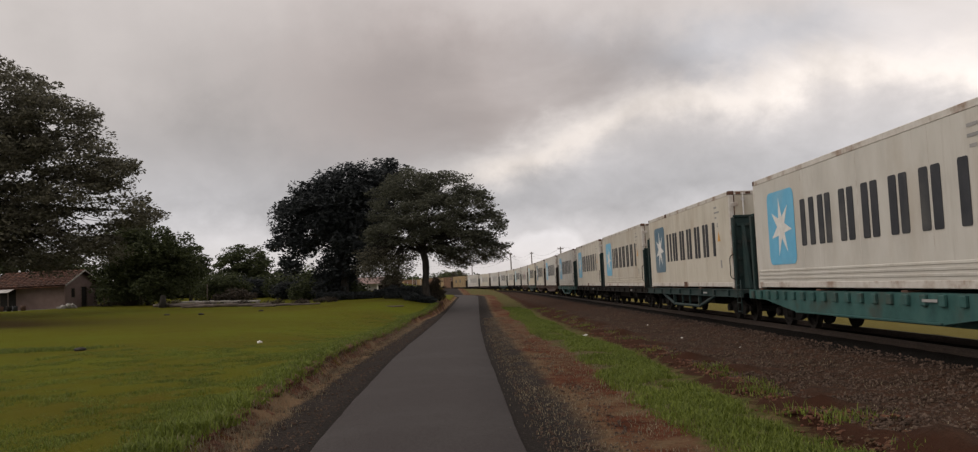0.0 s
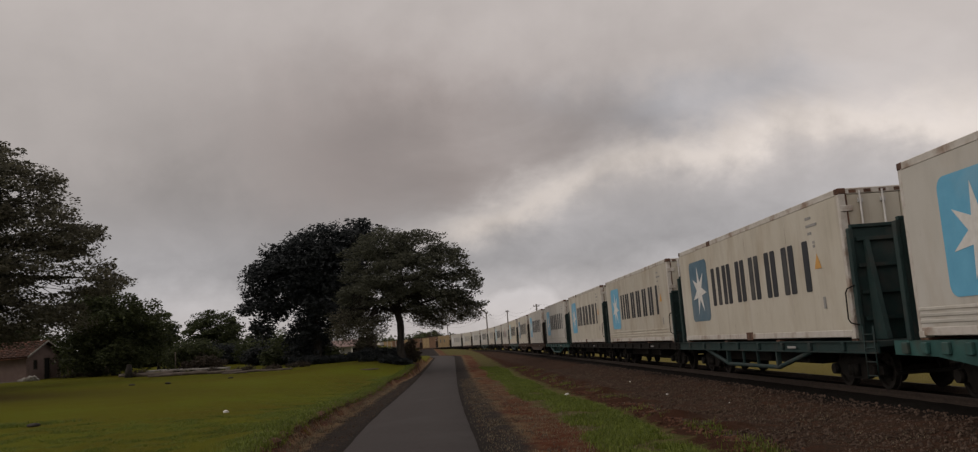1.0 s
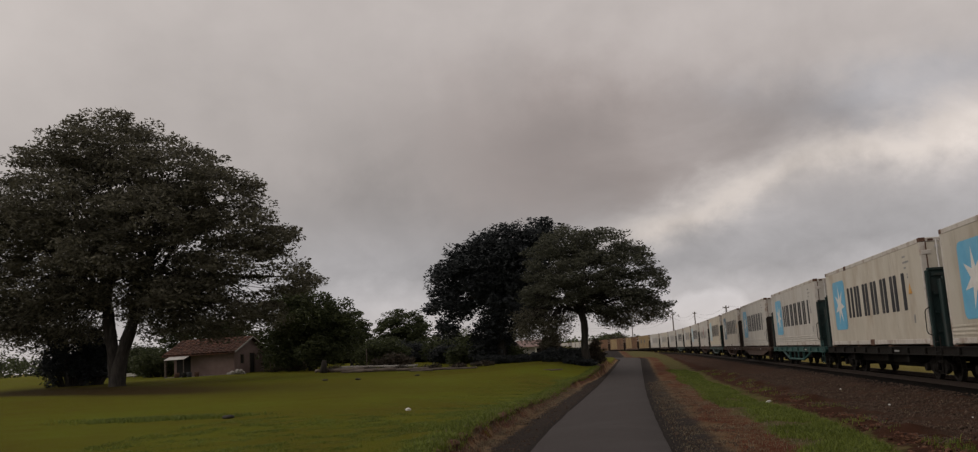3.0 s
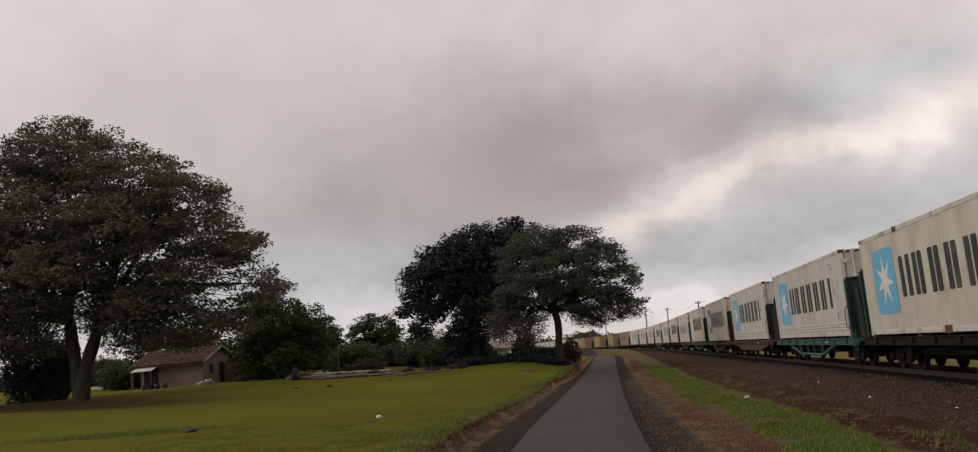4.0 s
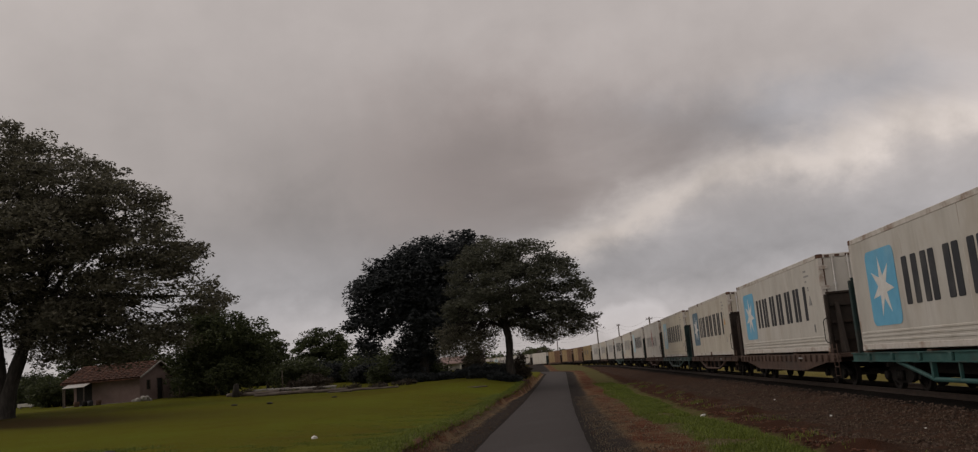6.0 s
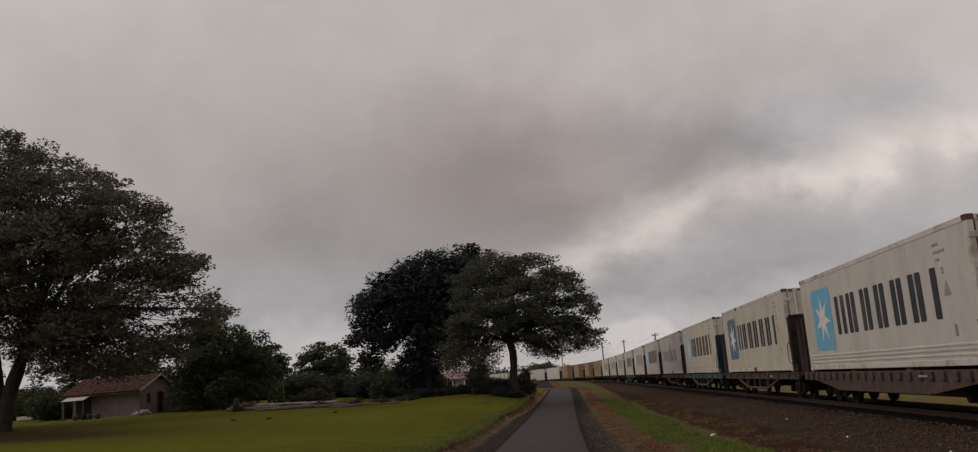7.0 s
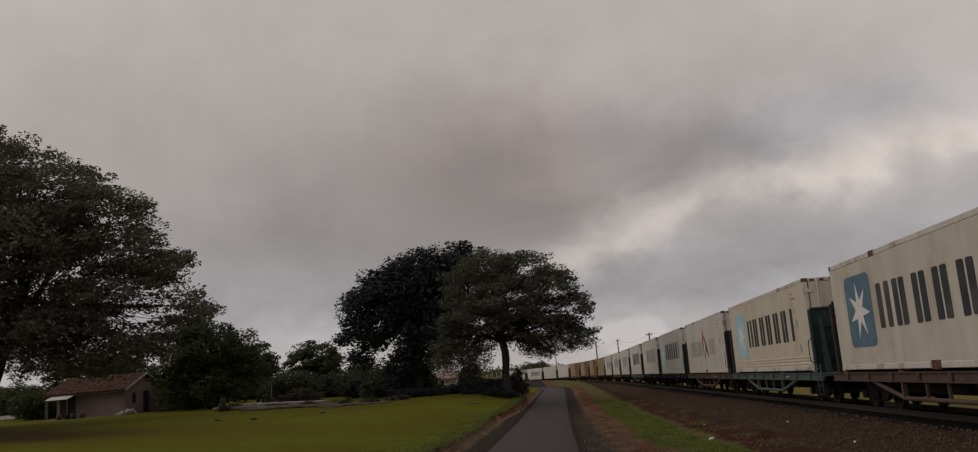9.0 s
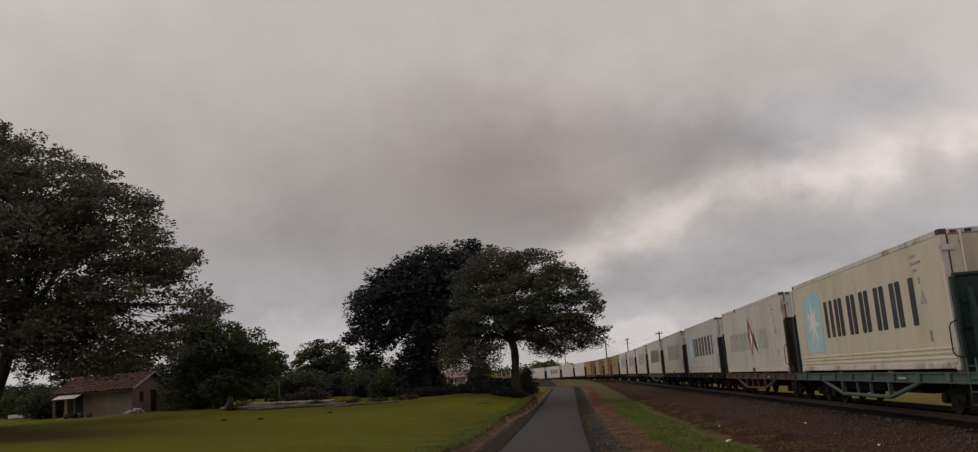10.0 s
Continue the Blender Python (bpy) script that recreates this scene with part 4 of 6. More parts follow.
KIND_WORDS = {"star": "refrigerated container with %s star panel and dark bars", "wing": "refrigerated container with red wing sign and grey bars",
              "plain_white": "refrigerated container with plain unmarked side", "plain_steel": "corrugated steel container with two painted squares",
              "two": "and tan pair of short corrugated steel containers"}
PANEL_WORDS = {"blue": "sky-blue", "slate_blue": "faded slate-blue", "pale_blue": "washed-out blue", "ghost": "bleached grey"}
TRAIN = []


def build_train():
    for k, (style, wm, em, kind, body, panel, letters, ribs, tall) in enumerate(TRAIN_STYLE):
        w = wagon_thing(style, wm, em, "%s flat wagon with %s and end walls" % (PAINT_WORDS[wm], STYLE_WORDS[style]), tall)
        words = KIND_WORDS[kind] % PANEL_WORDS[panel] if kind == "star" else KIND_WORDS[kind]
        c = container_thing(kind, body, panel, letters, "%s %s" % (BODY_WORDS[body], words), ribs)
        TRAIN.append((k, w, c))


def train_pose(k, t, up=0.0):
    """The middle of the k-th container, from two points of its length on the rails."""
    far = START - SPEED * t + k * PITCH + SHIFT[k]
    a, b = on_track(far - 1.15), on_track(far - 11.05)
    p, q = Vector(a[:3]), Vector(b[:3])
    d = (p - q).normalized()
    x = d.cross(Vector((0, 0, 1))).normalized()
    z = x.cross(d)
    m = Matrix((x, d, z)).transposed().to_4x4()
    return Matrix.Translation((p + q) / 2 + z * up) @ m


def motions():
    for k, w, c in TRAIN:
        times = [0.5 * i for i in range(21)]
        walk(w, [(t, train_pose(k, t)) for t in times])
        walk(c, [(t, train_pose(k, t, DECK)) for t in times])
        if k < 9:
            n = 160
            for bg in [o for o in w.children if o.name.startswith("bogie")]:
                for ws in bg.children:
                    place = Matrix.Translation(ws.location)
                    walk(ws, [(10.0 * i / n, place @ Matrix.Rotation(SPEED * 10.0 * i / n / R_WHEEL, 4, "X")) for i in range(n + 1)])

# ---------------------------------------------------------------- trees and shrubs


def leaves_mesh(name, centres, sizes, per, leaf, mat, parent, label="", flatten=0.45, seed=0):
    """Many small folded leaf sprays round clump centres."""
    rng = np.random.default_rng(seed)
    c = np.repeat(np.asarray(centres, float), per, axis=0)
    sz = np.repeat(np.asarray(sizes, float), per)
    n = len(c)
    g = rng.normal(size=(n, 3))
    g *= (0.85 * rng.uniform(0.15, 1, n) ** 0.4 / np.linalg.norm(g, axis=1))[:, None]
    g[:, 2] *= flatten
    p = c + g * sz[:, None]
    a = rng.normal(size=(n, 3))
    a[:, 2] *= 0.45
    a /= np.linalg.norm(a, axis=1)[:, None]
    b = rng.normal(size=(n, 3))
    b -= a * (a * b).sum(1)[:, None]
    b /= np.linalg.norm(b, axis=1)[:, None]
    ln = leaf * rng.uniform(0.6, 1.4, n)[:, None]
    wd = ln * rng.uniform(0.28, 0.5, n)[:, None]
    nrm = np.cross(a, b)
    v = np.stack([p - a * ln * 0.5, p + b * wd * 0.5 + nrm * wd * 0.2 - a * ln * 0.1, p + a * ln * 0.5, p - b * wd * 0.5 + nrm * wd * 0.2 - a * ln * 0.1], 1).reshape(-1, 3)
    i = np.arange(n) * 4
    f = np.concatenate([np.column_stack([i, i + 1, i + 2]), np.column_stack([i, i + 2, i + 3])])
    me = bpy.data.meshes.new(name)
    me.vertices.add(len(v))
    me.vertices.foreach_set("co", v.ravel())
    me.loops.add(len(f) * 3)
    me.loops.foreach_set("vertex_index", f.ravel().astype(np.int32))
    me.polygons.add(len(f))
    me.polygons.foreach_set("loop_start", np.arange(0, len(f) * 3, 3, dtype=np.int32))
    me.update(calc_edges=True)
    me.materials.append(M[mat])
    ob = new(name, me)
    ob.parent = parent
    if label:
        ob["label"] = label
    return ob


def crown_clumps(rng, lobes, count, inner=0.45):
    vol = np.array([a[3] * a[4] * a[5] for a in lobes]) ** 0.75
    pick = rng.choice(len(lobes), size=count, p=vol / vol.sum())
    u = rng.normal(size=(count, 3))
    u /= np.linalg.norm(u, axis=1)[:, None]
    r = rng.uniform(inner ** 2, 1.0, count) ** 0.5
    lb = np.array(lobes)[pick]
    return lb[:, :3] + u * r[:, None] * lb[:, 3:6], pick


def tree(name, label, x, y, lobes, trunk_r, fork, clumps=300, per=60, clump=1.0, leaf=0.3, mat="leaf", seed=1, inner=0.45, lean=(0, 0), flatten=0.45, twigs=140, category="tree", stems=1, root=0.0):
    rng = np.random.default_rng(seed)
    z = float(ground_z(x, y)[0]) + root                     # root: how far the trunk runs down a slope
    t = thing(name, label, category, m=pose(x, y, z))
    top = Vector((lean[0], lean[1], fork))
    bm = bmesh.new()
    for sx in range(stems):
        ang = 2.4 * sx + 0.5
        o = Vector((math.cos(ang + 2.2), math.sin(ang + 2.2), 0)) * (0.4 * trunk_r * (stems > 1) * 2)
        pts = [o * 1.2 + Vector((0, 0, -0.3 - root)), o + Vector((0, 0, 0.15 - root)), o + top * 0.33 + Vector((rng.normal() * 0.1, 0, 0)), o * 1.3 + top * 0.66 + Vector((rng.normal() * 0.1, rng.normal() * 0.1, 0)), top + o * 2]
        if stems > 1:
            side = (-0.75, 1.55)[sx]
            pts = [o + Vector((0, 0, -0.3)), o + Vector((0, 0, 0.2)), o + Vector((side * 0.12, 0, fork * 0.33)), o + Vector((side * 0.5, 0, fork * 0.66)), Vector((side, 0, fork))]
        tube(bm, pts, [trunk_r * (1.35 if stems == 1 else 1.3), trunk_r * (1.08 if stems == 1 else 1.05), trunk_r * 0.95, trunk_r * 0.85, trunk_r * 0.7], 10)
    bmesh.ops.subdivide_edges(bm, edges=bm.edges, cuts=2, use_grid_fill=True)
    for vtx in bm.verts:                                   # knots and furrows
        q = noise.noise(Vector((vtx.co.x * 2.5, vtx.co.y * 2.5, vtx.co.z * 0.7 + seed))) + 0.5 * noise.noise(Vector((vtx.co.x * 7, vtx.co.y * 7, vtx.co.z * 1.5)))
        vtx.co += Vector((vtx.co.x * 0.0 + q, q * 0.6, 0)) * trunk_r * 0.28
    part("trunk", bm, "bark", t)
    cl, pick = crown_clumps(rng, lobes, clumps, inner)
    bm = bmesh.new()
    limbs = []
    for i, lb in enumerate(lobes):
        tip = Vector(lb[:3])
        st = top * rng.uniform(0.8, 1.0)
        if stems > 1:
            st = Vector((1.55 if lb[0] > 0 else -0.75, 0, fork * 0.97))
        mid = st.lerp(tip, 0.5) + Vector((rng.normal() * 0.3, rng.normal() * 0.3, 0.12 * (tip - st).length))
        q1 = st.lerp(mid, 0.5) + Vector((rng.normal(), rng.normal(), rng.normal())) * 0.12
        pts = [st, q1, mid, mid.lerp(tip, 0.55) + Vector((rng.normal(), rng.normal(), rng.normal())) * 0.2, tip]
        r = trunk_r * 0.5
        part("limb", tube(bmesh.new(), pts, [r, r * 0.75, r * 0.55, r * 0.35, r * 0.15], 7), "bark", t)
        limbs.append(pts)
    for j in range(min(twigs, clumps)):
        pts = limbs[pick[j]]
        k = rng.integers(1, 4)
        a = pts[k].lerp(pts[k + 1], float(rng.uniform(0, 1)))
        b = Vector(cl[j])
        m = a.lerp(b, 0.5) + Vector((rng.normal(), rng.normal(), rng.normal() + 0.3)) * 0.08 * (b - a).length
        r = trunk_r * 0.09
        tube(bm, [a, m, b], [r, r * 0.6, r * 0.25], 4, cap=False)
    tagged(part("twig_mass", bm, "bark", t), kind="stuff")
    leaves_mesh("crown", cl, clump * rng.uniform(0.6, 1.3, len(cl)), per, leaf, mat, t, flatten=flatten, seed=seed + 50)
    return t


def shrub(name, label, x, y, lobes, mat="leaf_bush", clumps=120, per=60, leaf=0.28, clump=0.7, seed=3, category="shrub"):
    rng = np.random.default_rng(seed)
    z = float(ground_z(x, y)[0])
    t = thing(name, label, category, m=pose(x, y, z))
    cl, pick = crown_clumps(rng, lobes, clumps, 0.3)
    cl[:, 2] = np.maximum(cl[:, 2], 0.15)
    bm = bmesh.new()
    for j in range(0, clumps, 3):
        b = Vector(cl[j])
        a = Vector((b.x * 0.35, b.y * 0.35, -0.1))
        tube(bm, [a, a.lerp(b, 0.5) + Vector((0, 0, 0.1)), b], [0.05, 0.035, 0.012], 4, cap=False)
    tagged(part("stem_mass", bm, "bark", t), kind="stuff")
    leaves_mesh("foliage", cl, clump * rng.uniform(0.6, 1.3, len(cl)), per, leaf, mat, t, flatten=0.7, seed=seed + 70)
    return t


def hang_foliage(t, lobes, n, seed, leaf=0.17, per=22):
    """Thin drooping sprays under a crown."""
    rng = np.random.default_rng(seed)
    low, _ = crown_clumps(rng, lobes, n, 0.2)
    leaves_mesh("low_foliage", low, rng.uniform(0.4, 0.9, n) * leaf / 0.17, per, leaf, "leaf", t, flatten=0.5, seed=seed + 1)
    bm = bmesh.new()
    for q in low[::2]:
        b = Vector(q)
        a = Vector((b.x * 0.5 - 0.3, b.y * 0.5, b.z + 0.8 + 0.25 * abs(b.x)))
        tube(bm, [a, a.lerp(b, 0.5) + Vector((0, 0, 0.2)), b], [0.035, 0.022, 0.008], 4, cap=False)
    tagged(part("twig_spray", bm, "bark", t), kind="stuff")


def build_trees():
    # broad open tree beside the path
    tree("spreading_tree", "broad umbrella-shaped tree with open grey-green crown beside the path", -1.75, 66,
         [(-0.6, 0, 8.5, 2.3, 2.6, 1.4), (1.5, 0.5, 8.3, 2.3, 2.6, 1.4), (3.3, 0, 6.9, 1.9, 2.5, 1.5), (4.7, 0, 5.1, 1.6, 2.2, 1.3), (-2.4, 0, 7.0, 1.9, 2.4, 1.7),
          (-3.2, -0.3, 4.9, 1.2, 1.6, 0.9), (0.4, -2.0, 6.2, 2.6, 2.2, 1.5), (0.6, 2.2, 6.2, 2.6, 2.2, 1.7), (2.4, -1.2, 4.3, 2.2, 1.8, 1.0), (-1.4, -1.6, 5.0, 1.8, 1.6, 1.1), (5.3, 0.2, 3.5, 1.1, 1.5, 0.6)],
         0.29, 4.2, clumps=590, per=84, clump=0.85, leaf=0.2, mat="leaf_open", seed=11, inner=0.62, lean=(-0.28, 0), flatten=0.4, twigs=300, root=0.3)
    hang_foliage(bpy.data.objects["spreading_tree"], [(-3.6, 0, 3.2, 1.7, 1.6, 1.0), (-2.0, -0.6, 2.7, 1.3, 1.2, 0.9), (3.4, -0.4, 3.2, 2.0, 1.5, 0.8), (1.6, 0.5, 3.4, 1.3, 1.2, 0.8), (5.0, 0.2, 3.0, 1.2, 1.2, 0.6), (-0.6, 1.0, 3.6, 1.5, 1.0, 0.8), (-4.2, 0.2, 2.4, 1.0, 1.0, 0.9), (-2.9, 0.2, 2.0, 1.2, 1.0, 0.8), (2.2, 0.0, 2.6, 1.2, 1.0, 0.6)], 700, 77)
    # dense dark tree behind it
    tree("dark_tree", "dense blackish-green tree hung with heavy foliage down to the ground", -9.0, 75,
         [(1.3, 0, 8.8, 3.0, 3.0, 2.7), (-1.4, 0, 8.6, 2.8, 3.0, 2.2), (3.6, 0.5, 10.0, 1.9, 2.4, 1.9), (-3.8, 0, 7.6, 2.1, 2.6, 1.6), (-4.9, 0, 5.4, 1.2, 2.0, 1.7),
          (-4.5, 0, 3.6, 0.8, 1.4, 1.2), (-3.3, 0, 5.0, 1.4, 1.4, 1.1), (2.6, 0, 6.0, 2.6, 2.6, 2.8), (0.7, 0, 5.0, 2.2, 2.6, 3.0), (2.4, 0, 4.6, 1.6, 2.0, 1.5), (-0.9, 0.3, 2.6, 1.6, 1.8, 2.2), (-1.1, 0.5, 1.5, 1.7, 1.8, 1.6), (-1.6, 0, 6.6, 2.3, 2.4, 2.0)],
         0.36, 5.6, clumps=680, per=90, clump=1.1, leaf=0.32, mat="leaf_dark", seed=21, inner=0.2, flatten=0.75, twigs=120)
    # great tree at the field's edge
    tree("great_tree", "huge old shade tree with wide layered crown and double trunk", -31.9, 56,
         [(-0.6, 0, 15.9, 4.2, 4.5, 2.3), (-4.2, 0, 14.5, 4.2, 4.5, 2.6), (3.7, 0, 14.0, 3.6, 4.4, 2.3), (7.2, 0, 11.6, 3.0, 4.2, 2.2), (9.8, 0, 9.0, 2.3, 3.6, 1.7), (11.6, 0.5, 6.4, 1.8, 3.0, 1.2),
          (8.0, -0.5, 7.6, 3.2, 3.4, 1.9), (3.6, -2.5, 10.2, 4.0, 3.5, 2.4), (-1.5, -3.0, 11.5, 4.2, 3.4, 2.4), (-6.5, -1.0, 10.2, 4.2, 4.0, 2.6), (-9.8, 0, 11.6, 3.4, 4.0, 2.4), (-11.5, 0, 8.0, 2.8, 3.6, 2.2),
          (1.5, 3.2, 11.6, 4.5, 3.6, 2.6), (5.6, -1.5, 5.6, 2.8, 2.6, 1.2), (-4.5, -2.0, 7.0, 3.4, 3.0, 1.7), (0.6, -3.5, 8.0, 3.2, 2.6, 1.7), (8.8, 0.5, 4.6, 2.2, 2.4, 0.9), (-8.5, 0.5, 5.2, 2.8, 2.8, 1.7), (3.4, 2.5, 7.2, 3.4, 2.6, 1.6), (-3.5, 3.0, 8.5, 3.4, 2.6, 1.8), (-6.0, 0, 4.6, 2.0, 2.0, 1.2)],
         0.43, 5.2, clumps=1780, per=75, clump=1.2, leaf=0.27, mat="leaf", seed=31, inner=0.42, lean=(0.2, 0), flatten=0.36, twigs=600, stems=2)
    hang_foliage(bpy.data.objects["great_tree"], [(3.4, -0.5, 4.6, 2.2, 2.2, 1.5), (6.0, 0, 4.0, 2.6, 2.4, 1.3), (9.2, 0, 3.8, 2.4, 2.2, 1.0), (-3.4, -0.5, 4.6, 2.4, 2.2, 1.6), (-6.6, 0, 4.0, 2.8, 2.4, 1.5), (2.0, 1.5, 5.6, 2.6, 2.0, 1.2), (-1.8, -1.8, 6.0, 2.6, 2.0, 1.2), (0.6, -1.6, 5.6, 2.2, 1.2, 1.1), (0.3, 1.5, 5.0, 1.8, 1.0, 1.3), (3.0, -1.2, 6.4, 2.4, 1.4, 1.2), (3.2, 0.4, 3.5, 1.9, 1.6, 1.0), (6.4, 0.6, 3.3, 2.2, 1.6, 0.9), (-3.0, 0.6, 3.6, 1.8, 1.6, 1.1)], 900, 87, 0.23, 28)
    # round dark tree beside the house
    tree("round_tree", "dark round leafy tree between house and wood pile", -24.1, 71,
         [(0, 0, 4.4, 2.6, 2.6, 2.3), (-2.0, 0, 4.0, 2.0, 2.2, 2.3), (2.3, 0, 3.4, 1.8, 2.0, 2.2), (0.4, 0, 2.0, 3.0, 2.4, 1.8), (-2.4, -0.2, 2.0, 1.5, 1.8, 1.6), (-0.9, 0.2, 5.6, 1.5, 1.6, 1.2)],
         0.25, 1.6, clumps=480, per=85, clump=0.95, leaf=0.26, mat="leaf_bush", seed=41, inner=0.3, flatten=0.7, twigs=60)
    tree("small_tree", "small leafy tree behind the wood pile", -24.0, 82,
         [(0, 0, 3.9, 1.5, 1.6, 1.3), (0.9, 0, 3.2, 1.1, 1.3, 1.2), (-1.0, 0, 3.0, 1.3, 1.3, 1.5), (0.2, 0, 1.8, 1.7, 1.5, 1.2)], 0.16, 1.5, clumps=150, per=60, clump=0.7, leaf=0.26, mat="leaf_bush", seed=43, inner=0.4, twigs=40)
    tree("small_tree", "rounded small tree above low scrub behind the field", -22.0, 95,
         [(0, 0, 4.0, 2.2, 2.0, 1.7), (-1.5, 0, 3.2, 1.6, 1.8, 1.5), (1.6, 0, 3.0, 1.6, 1.8, 1.5), (0, 0, 1.9, 2.7, 2.0, 1.4)], 0.18, 1.4, clumps=230, per=60, clump=0.8, leaf=0.28, mat="leaf_bush", seed=47, inner=0.4, twigs=50)
    tree("yard_tree", "leafy olive-green tree standing behind the low house", -37.4, 80,
         [(0, 0, 3.9, 2.6, 2.0, 1.5), (-2.6, 0, 3.4, 2.0, 1.8, 1.3), (2.4, 0, 3.5, 2.2, 1.6, 1.4), (4.2, 0, 2.8, 1.5, 1.4, 1.3)], 0.18, 1.8, clumps=260, per=60, clump=0.8, leaf=0.26, mat="leaf_bush", seed=49, inner=0.3, twigs=40)
    # scrub and hedges along the far side of the field
    rng = np.random.default_rng(8)
    spots = [(-37.8, 60, 2.0, 4.6), (-36.0, 60, 1.2, 4.2), (-41, 78, 2.2, 2.4), (-38.5, 82, 2.4, 2.2), (-36, 86, 2.0, 2.2), (-27.5, 76, 2.2, 2.6), (-20.5, 80, 2.2, 2.4), (-20.4, 88, 2.0, 2.0),
             (-18.0, 90, 2.4, 2.2), (-15.6, 86, 2.0, 2.2), (-14.2, 80, 1.5, 1.7), (-12.4, 78, 1.5, 1.5), (-17, 98, 2.6, 3.0), (-13, 98, 2.4, 2.6), (-28, 92, 2.8, 3.0), (-46, 84, 2.6, 2.8), (-50, 88, 2.8, 3.0), (-9, 76.5, 1.5, 1.6)]
    for i, (x, y, r, h) in enumerate(spots):
        lobes = [(0, 0, h * 0.55, r, r * 0.9, h * 0.5), (r * 0.5, 0.1, h * 0.4, r * 0.7, r * 0.7, h * 0.42), (-r * 0.6, 0, h * 0.42, r * 0.7, r * 0.7, h * 0.45)]
        shrub("shrub", "dense dark green scrub at the edge of the field", x, y, lobes, "leaf_dark" if i < 2 or i % 3 == 1 else "leaf_bush", int(60 + 18 * r * h), 50, 0.25, 0.65, 100 + i)
    # low dark hedge between the two path-side trees
    for i, (x, y, r, h) in enumerate(((-9.6, 71.5, 1.2, 0.75), (-8.0, 71.8, 1.1, 0.65), (-6.6, 72.0, 1.0, 0.6), (-5.4, 71.6, 1.0, 0.7), (-4.3, 71.8, 0.9, 1.05), (-3.2, 71.4, 0.8, 1.1), (-2.2, 70.6, 0.7, 1.15), (-5.0, 75.4, 0.8, 0.9), (-3.9, 67.6, 0.9, 0.5), (-2.7, 65.6, 0.7, 0.5), (-1.75, 65.2, 0.55, 0.45))):
        lobes = [(0, 0, h * 0.5, r, r * 0.6, h * 0.42), (r * 0.6, 0.1, h * 0.4, r * 0.6, r * 0.5, h * 0.4), (-r * 0.6, 0, h * 0.42, r * 0.6, r * 0.5, h * 0.5)]
        shrub("shrub", "low dark hedge bush under the path-side trees", x, y, lobes, "leaf_dark", int(60 + 60 * r * h), 40, 0.16, 0.3, 150 + i)
    shrub("dry_shrub", "twiggy brown brush at the edge of the path", -0.95, 70.0, [(0.1, 0, 0.6, 0.5, 0.4, 0.6), (-0.15, 0, 1.35, 0.42, 0.35, 0.5), (-0.4, 0.2, 0.8, 0.5, 0.35, 0.8)], "leaf_dry", 120, 40, 0.12, 0.24, 160)
    z0 = float(ground_z(1.3, 335)[0])
    shrub("distant_tree", "far dark round-topped tree behind the train", 1.3, 335, [(0, 0, 0.2 - z0, 4.8, 3.0, 1.7), (-3.1, 0, -0.8 - z0, 3.0, 2.4, 1.7), (3.4, 0, -1.0 - z0, 3.0, 2.4, 1.5)], "leaf_dry", 200, 60, 0.5, 1.0, 161, category="tree")
    shrub("dry_shrub", "bare brownish brush with dead twigs", -16.9, 70, [(0, 0, 0.7, 1.1, 0.7, 0.55), (1.0, 0, 0.5, 0.8, 0.6, 0.45), (-1.1, 0, 0.5, 0.8, 0.6, 0.4)], "leaf_dry", 110, 34, 0.16, 0.4, 200)
    shrub("dry_shrub", "leafless reddish brush under the spreading tree", -5.0, 76, [(0, 0, 1.5, 0.85, 0.8, 0.75), (-0.3, 0, 0.9, 0.7, 0.7, 0.8), (0.4, 0, 0.8, 0.6, 0.6, 0.7)], "leaf_dry", 110, 45, 0.18, 0.4, 201)
    for i, (x, y, r) in enumerate(((-20.6, 65.3, 0.8), (-18.4, 65.6, 0.7), (-15.6, 65.4, 0.8), (-13.2, 65.2, 0.9), (-11.2, 64.9, 0.8), (-9.6, 67.5, 0.9), (-25.5, 70.5, 1.0), (-27.5, 71.0, 1.0))):
        shrub("brushwood", "low tangle of dead twigs beside the logs", x, y, [(0, 0, 0.16, r, 0.4, 0.18), (0.5 * r, 0.1, 0.2, 0.5 * r, 0.3, 0.22)], "leaf_dry", 46, 22, 0.12, 0.26, 210 + i, category="brushwood")
    # distant woods that close the horizon
    for i, (x0, x1, y, h) in enumerate(((-160, -30, 190, 7.5), (-40, -17, 150, 4.0), (-30, 4, 300, 5.0), (4, 60, 330, 2.6), (-330, -90, 260, 10.0), (60, 300, 330, 9.0))):
        n = int((x1 - x0) * 3.2)
        cx = rng.uniform(x0, x1, n)
        hh = h * (0.55 + 0.45 * np.array([noise.noise(Vector((a * 0.06, i * 7.0, 0))) for a in cx]))
        c = np.column_stack([cx, y + rng.uniform(-6, 6, n), np.full(n, -4.2 if y > 290 else -2.0) + (np.abs(hh) * 1.2 + (2.2 if y > 290 else 0.0)) * rng.uniform(0.05, 1.0, n) ** 0.7])
        root = thing("distant_trees", "far dark line of woods closing the horizon", "trees", kind="stuff")
        leaves_mesh("foliage", c, rng.uniform(1.6, 3.0, n), 26, 0.9, "leaf_bush", root, flatten=0.6, seed=300 + i)


# ---------------------------------------------------------------- houses


